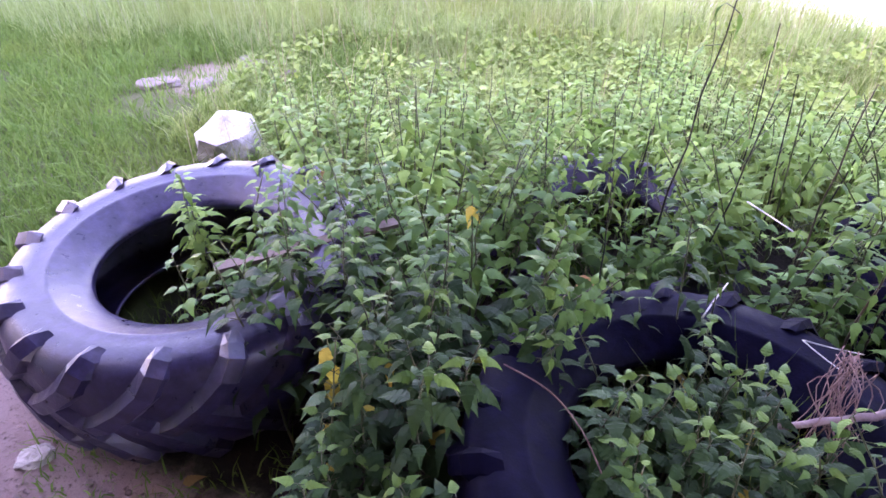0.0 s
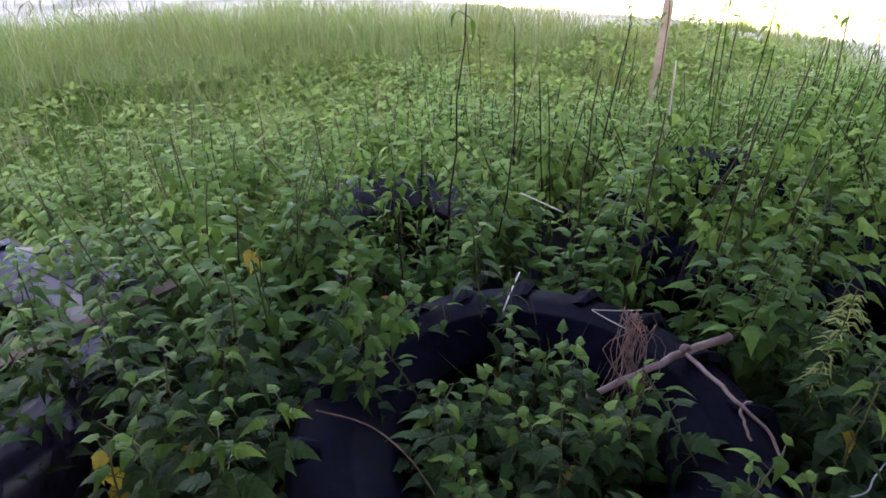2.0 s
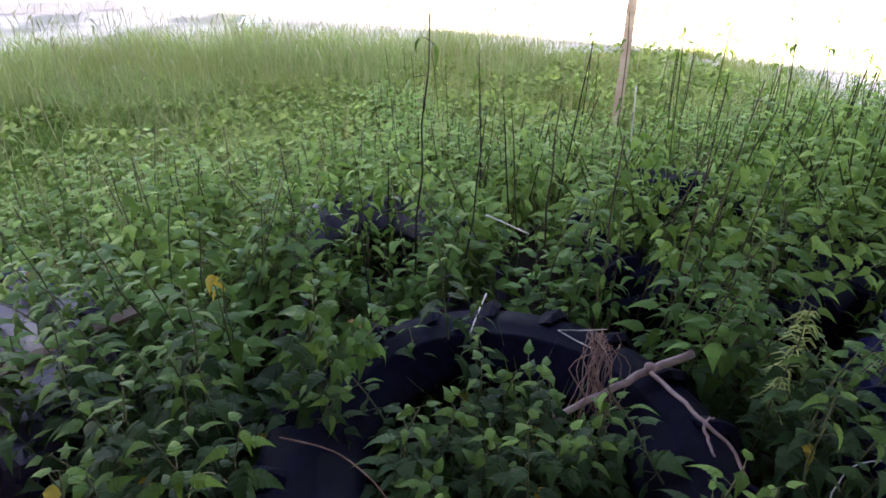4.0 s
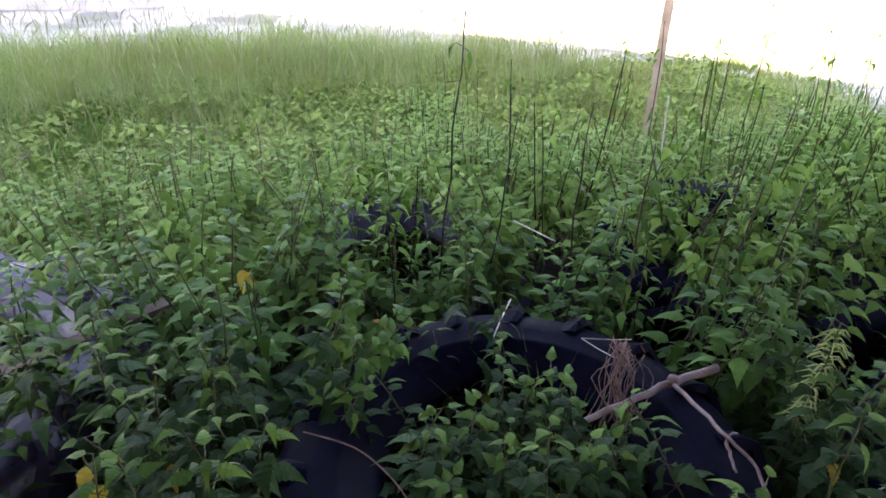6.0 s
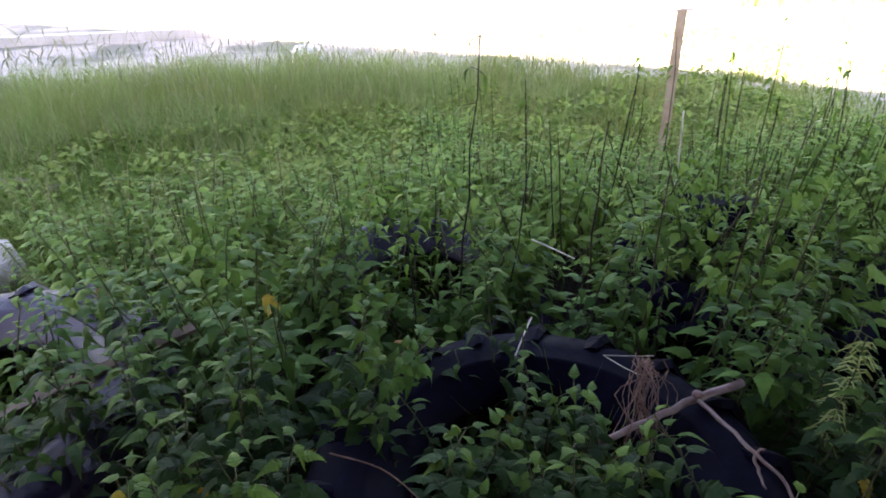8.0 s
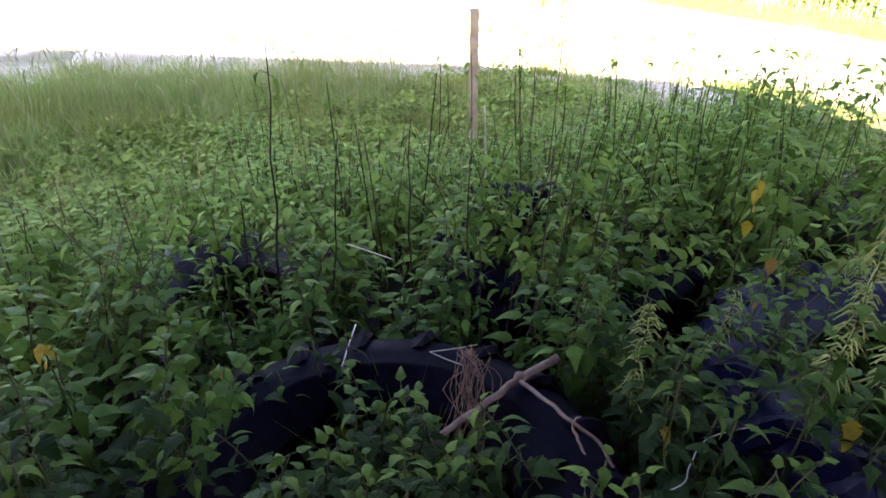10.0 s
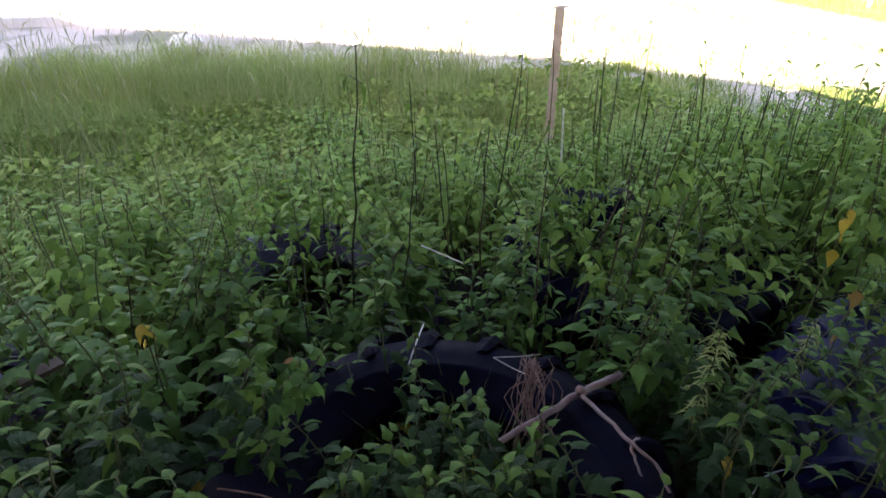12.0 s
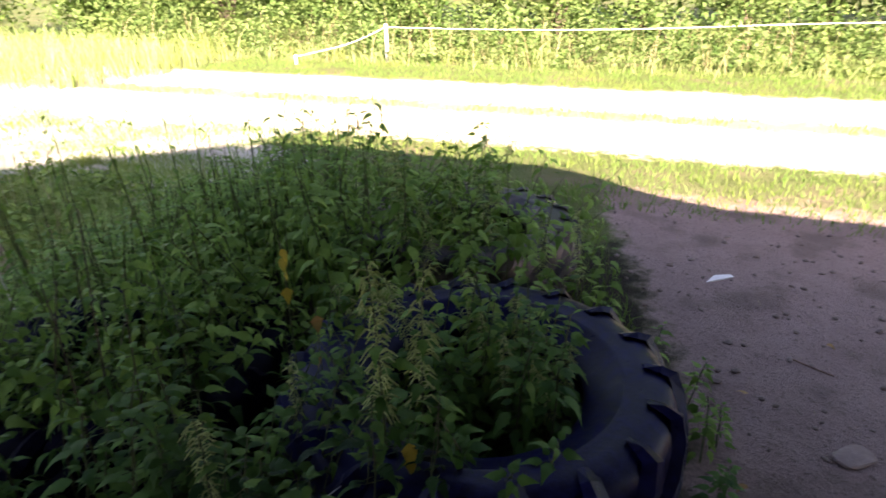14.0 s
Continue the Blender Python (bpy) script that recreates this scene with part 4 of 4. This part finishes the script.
child("knot", lump_at((1.255, 1.145, 0.422), 0.030, BARK), branch)
tagged(branch, "bare pinkish forked branch lying across a tyre", "branch")

rng = random.Random(9)
tuft = new("dry_root_tuft")
for i in range(34):
    top = Vector((1.165 + rng.gauss(0, 0.022), 1.27 + rng.gauss(0, 0.03), 0.47 + rng.uniform(-0.03, 0.03)))
    mid_p = Vector((1.10 + rng.gauss(0, 0.03), 1.17 + rng.gauss(0, 0.025), 0.445 + rng.uniform(-0.01, 0.03)))
    end = Vector((1.04 + rng.gauss(0, 0.045), 1.06 + rng.gauss(0, 0.03), 0.41 + rng.uniform(-0.03, 0.02)))
    path = smooth_path([top, mid_p, end], 4, 0.004, rng)
    child("root", tube("root", path, [0.0018 - 0.0001 * k for k in range(len(path))], ROOT, 4), tuft)
tagged(tuft, "hanging tuft of dry reddish roots on the tyre", "roots")


def stick(name, pts, r, mat, label, category):
    path = smooth_path(pts, 5)
    return tagged(new(name, tube(name, path, [r] * len(path), mat, 6)), label, category)


stick("straw", [(0.965, 1.61, 0.435), (0.91, 1.54, 0.43), (0.85, 1.46, 0.42)], 0.0024, STRAW, "pale dry straw stalk lying on the tyre", "straw")
stick("straw", [(1.045, 1.825, 0.60), (1.09, 1.755, 0.595), (1.14, 1.685, 0.585)], 0.0024, STRAW, "pale dry straw stalk caught in the nettles", "straw")
stick("straw", [(1.10, 1.38, 0.43), (1.17, 1.355, 0.43), (1.24, 1.33, 0.435)], 0.0015, STRAW, "thin bent straw stalk on the tyre", "straw")
stick("straw", [(1.10, 1.38, 0.43), (1.125, 1.325, 0.43), (1.15, 1.27, 0.435)], 0.0015, STRAW, "thin bent straw stalk on the tyre", "straw")
stick("grass_blade", [(0.05, 1.10, 0.40), (0.08, 1.145, 0.455), (0.12, 1.15, 0.46), (0.17, 1.10, 0.43)], 0.0018, SEED, "pale arching grass blade among the nettles", "grass")
stick("stalk", [(2.19, 2.60, 0.0), (2.185, 2.60, 0.35), (2.16, 2.61, 0.72)], 0.0045, STRAW, "pale dry bare stalk standing among the nettles", "stalk")
stick("twig", [(0.27, 1.19, 0.475), (0.38, 1.12, 0.465), (0.45, 1.02, 0.45), (0.49, 0.92, 0.42)], 0.002, ROOT, "thin reddish bare twig hanging over the tyre", "twig")
stick("twig", [(3.42, -0.72, 0.012), (3.36, -0.80, 0.018), (3.33, -0.88, 0.012)], 0.004, ROOT, "short dark twig lying on the soil path", "twig")
stick("wire", [(1.08, 0.73, 0.41), (1.23, 0.69, 0.42), (1.36, 0.665, 0.425), (1.42, 0.69, 0.43), (1.53, 0.72, 0.435), (1.69, 0.67, 0.435), (1.75, 0.60, 0.43), (1.75, 0.52, 0.41)], 0.0019, WIRE, "pale stiff wire bent across the tyres", "wire")

plank = new("plank")
plank.matrix_basis = look((-0.66, 1.63, 0.385), (-0.11, 1.92, 0.395)) @ pose(0, 0, -0.31)
bm = bmesh.new()
bmesh.ops.create_cube(bm, size=1)
for v in bm.verts:
    v.co = Vector((v.co.x * 0.045, v.co.y * 0.016, v.co.z * 0.64))
bmesh.ops.bevel(bm, geom=bm.edges[:], offset=0.003, segments=1)
part("board", bm, PLANK, plank, smooth=False)
tagged(plank, "weathered narrow board lying across a tyre", "plank")

for k, (sx, sy, a, b, c, rz) in enumerate(((-1.13, 1.14, 0.10, 0.075, 0.035, 20), (-1.45, 4.42, 0.26, 0.14, 0.07, 5), (-1.20, 4.27, 0.20, 0.12, 0.06, 40), (-1.75, 4.05, 0.22, 0.13, 0.05, 70), (-2.06, 4.06, 0.28, 0.16, 0.06, 20), (-1.62, 4.58, 0.16, 0.10, 0.05, 110))):
    st = new("stone", lump("stone", (a, b, c), CHALK if k < 1 else STONE, 5.0 + k, 0.3, 3, True))
    st.matrix_basis = pose(sx, sy, ground_height(sx, sy) - 0.008, 0, 0, rz)
    tagged(st, "pale broken stone lying on the bare soil" if k < 1 else "pale stone half sunk in the turf", "stone")
slab = new("broken_slab", lump("broken_slab", (0.17, 0.10, 0.028), SLAB, 4.2, 0.10, 2, True))
slab.matrix_basis = pose(2.78, -0.84, ground_height(2.78, -0.84) - 0.006, 0, 0, -48)
tagged(slab, "dull brownish piece of broken slab on the path", "stone")
litter = new("plastic_scrap", mesh_of("plastic_scrap", [(-0.10, -0.012, 0.004), (-0.02, 0.02, 0.02), (0.09, 0.012, 0.012), (0.10, -0.01, 0.006), (0.0, -0.02, 0.012), (-0.10, -0.012, 0.0), (-0.02, 0.02, 0.006), (0.09, 0.012, 0.004), (0.10, -0.01, 0.0), (0.0, -0.02, 0.0)], [(0, 4, 3, 2, 1), (5, 6, 7, 8, 9), (0, 1, 6, 5), (1, 2, 7, 6), (2, 3, 8, 7), (3, 4, 9, 8), (4, 0, 5, 9)], WHITE))
litter.matrix_basis = pose(4.19, -0.44, ground_height(4.19, -0.44), 0, 0, -52)
tagged(litter, "crumpled white plastic scrap on the soil path", "litter")
bag = new("white_bag", lump("white_bag", (0.32, 0.24, 0.17), WHITE, 8.0, 0.5, 4))
bag.matrix_basis = pose(0.68, 7.6, -0.01, 0, 0, 20)
tagged(bag, "crumpled white bag lying beyond the tall grass", "bag")

# small stones and crumbs of soil trodden into the path
pv, pf = [], []
rng = random.Random(21)
ico = bmesh.new()
bmesh.ops.create_icosphere(ico, subdivisions=1, radius=1)
base_v, base_t = [v.co.copy() for v in ico.verts], [tuple(v.index for v in f.verts) for f in ico.faces]
ico.free()
count = 0
while count < 2600:
    x, y = rng.uniform(-3.0, 5.6), rng.uniform(-2.4, 2.6)
    if y > dirt_edge(x) + 0.05 or in_ring(x, y, 0, 0.66):
        continue
    r = 0.003 + 0.018 * rng.random() ** 4
    turn = Matrix.Rotation(rng.uniform(0, 6.28), 3, "Z")
    sx, sy, sz = r * rng.uniform(0.8, 1.6), r * rng.uniform(0.7, 1.1), r * rng.uniform(0.4, 0.8)
    b = len(pv)
    for v in base_v:
        q = turn @ Vector((v.x * sx, v.y * sy, v.z * sz)) * rng.uniform(0.85, 1.1)
        pv.append((x + q.x, y + q.y, ground_height(x, y) + sz * 0.5 + q.z))
    pf += [tuple(b + k for k in t) for t in base_t]
    count += 1
tagged(new("gravel", mesh_of("gravel", pv, pf, PEBBLE)), "small stones and clods trodden into the soil path", "gravel", kind="stuff")
hx, hy = scatter(900, -2.5, 5.6, -2.2, 2.4, lambda x, y: y < dirt_edge(x) + 0.1 and not in_ring(x, y, 0, 0.66))
blades("dry_stalks", hx, hy, R.uniform(0.01, 0.03, len(hx)), R.uniform(0.002, 0.004, len(hx)), 3.0, DRY, 12, "scattered dry grass bits on the soil path", 0.012)


def dead_leaf(x, y, z, size, turn, tilt):
    ob = new("dead_leaf", LEAVES_BROWN[2])
    ob.matrix_basis = pose(x, y, z, tilt, 0, turn) @ Matrix.Scale(size, 4)
    return tagged(ob, "curled orange-brown dead leaf on the ground", "leaf")


for x, y, size, turn in ((-0.64, 1.08, 0.07, 30), (-0.86, 1.60, 0.06, 100), (-0.80, 1.66, 0.07, 200), (-0.74, 1.58, 0.05, 300), (-0.90, 1.70, 0.05, 20), (3.05, -0.50, 0.05, 70), (3.6, -0.9, 0.05, 210), (2.5, -0.45, 0.06, 140)):
    dead_leaf(x, y, ground_height(x, y) + 0.016, size, turn, 8)

# long grass growing out of the tyre under the branch, and at the foot of the first tyre
qx, qy = R.normal(0.93, 0.05, 90), R.normal(1.10, 0.06, 90)
blades("grass_tuft", qx, qy, R.uniform(0.35, 0.62, 90), R.uniform(0.005, 0.009, 90), 0.7, GRASS, 31, "tuft of long green grass inside the tyre")
qx, qy = scatter(700, -1.15, 0.0, 0.75, 1.25, lambda x, y: 0.60 < math.hypot(x + 0.69, y - 1.72) < 0.80 and patchy(x, y, 5, -0.2))
blades("edge_grass", qx, qy, R.uniform(0.03, 0.12, len(qx)), R.uniform(0.004, 0.008, len(qx)), 0.9, GRASS, 32, "grass and weeds along the foot of the tyre")
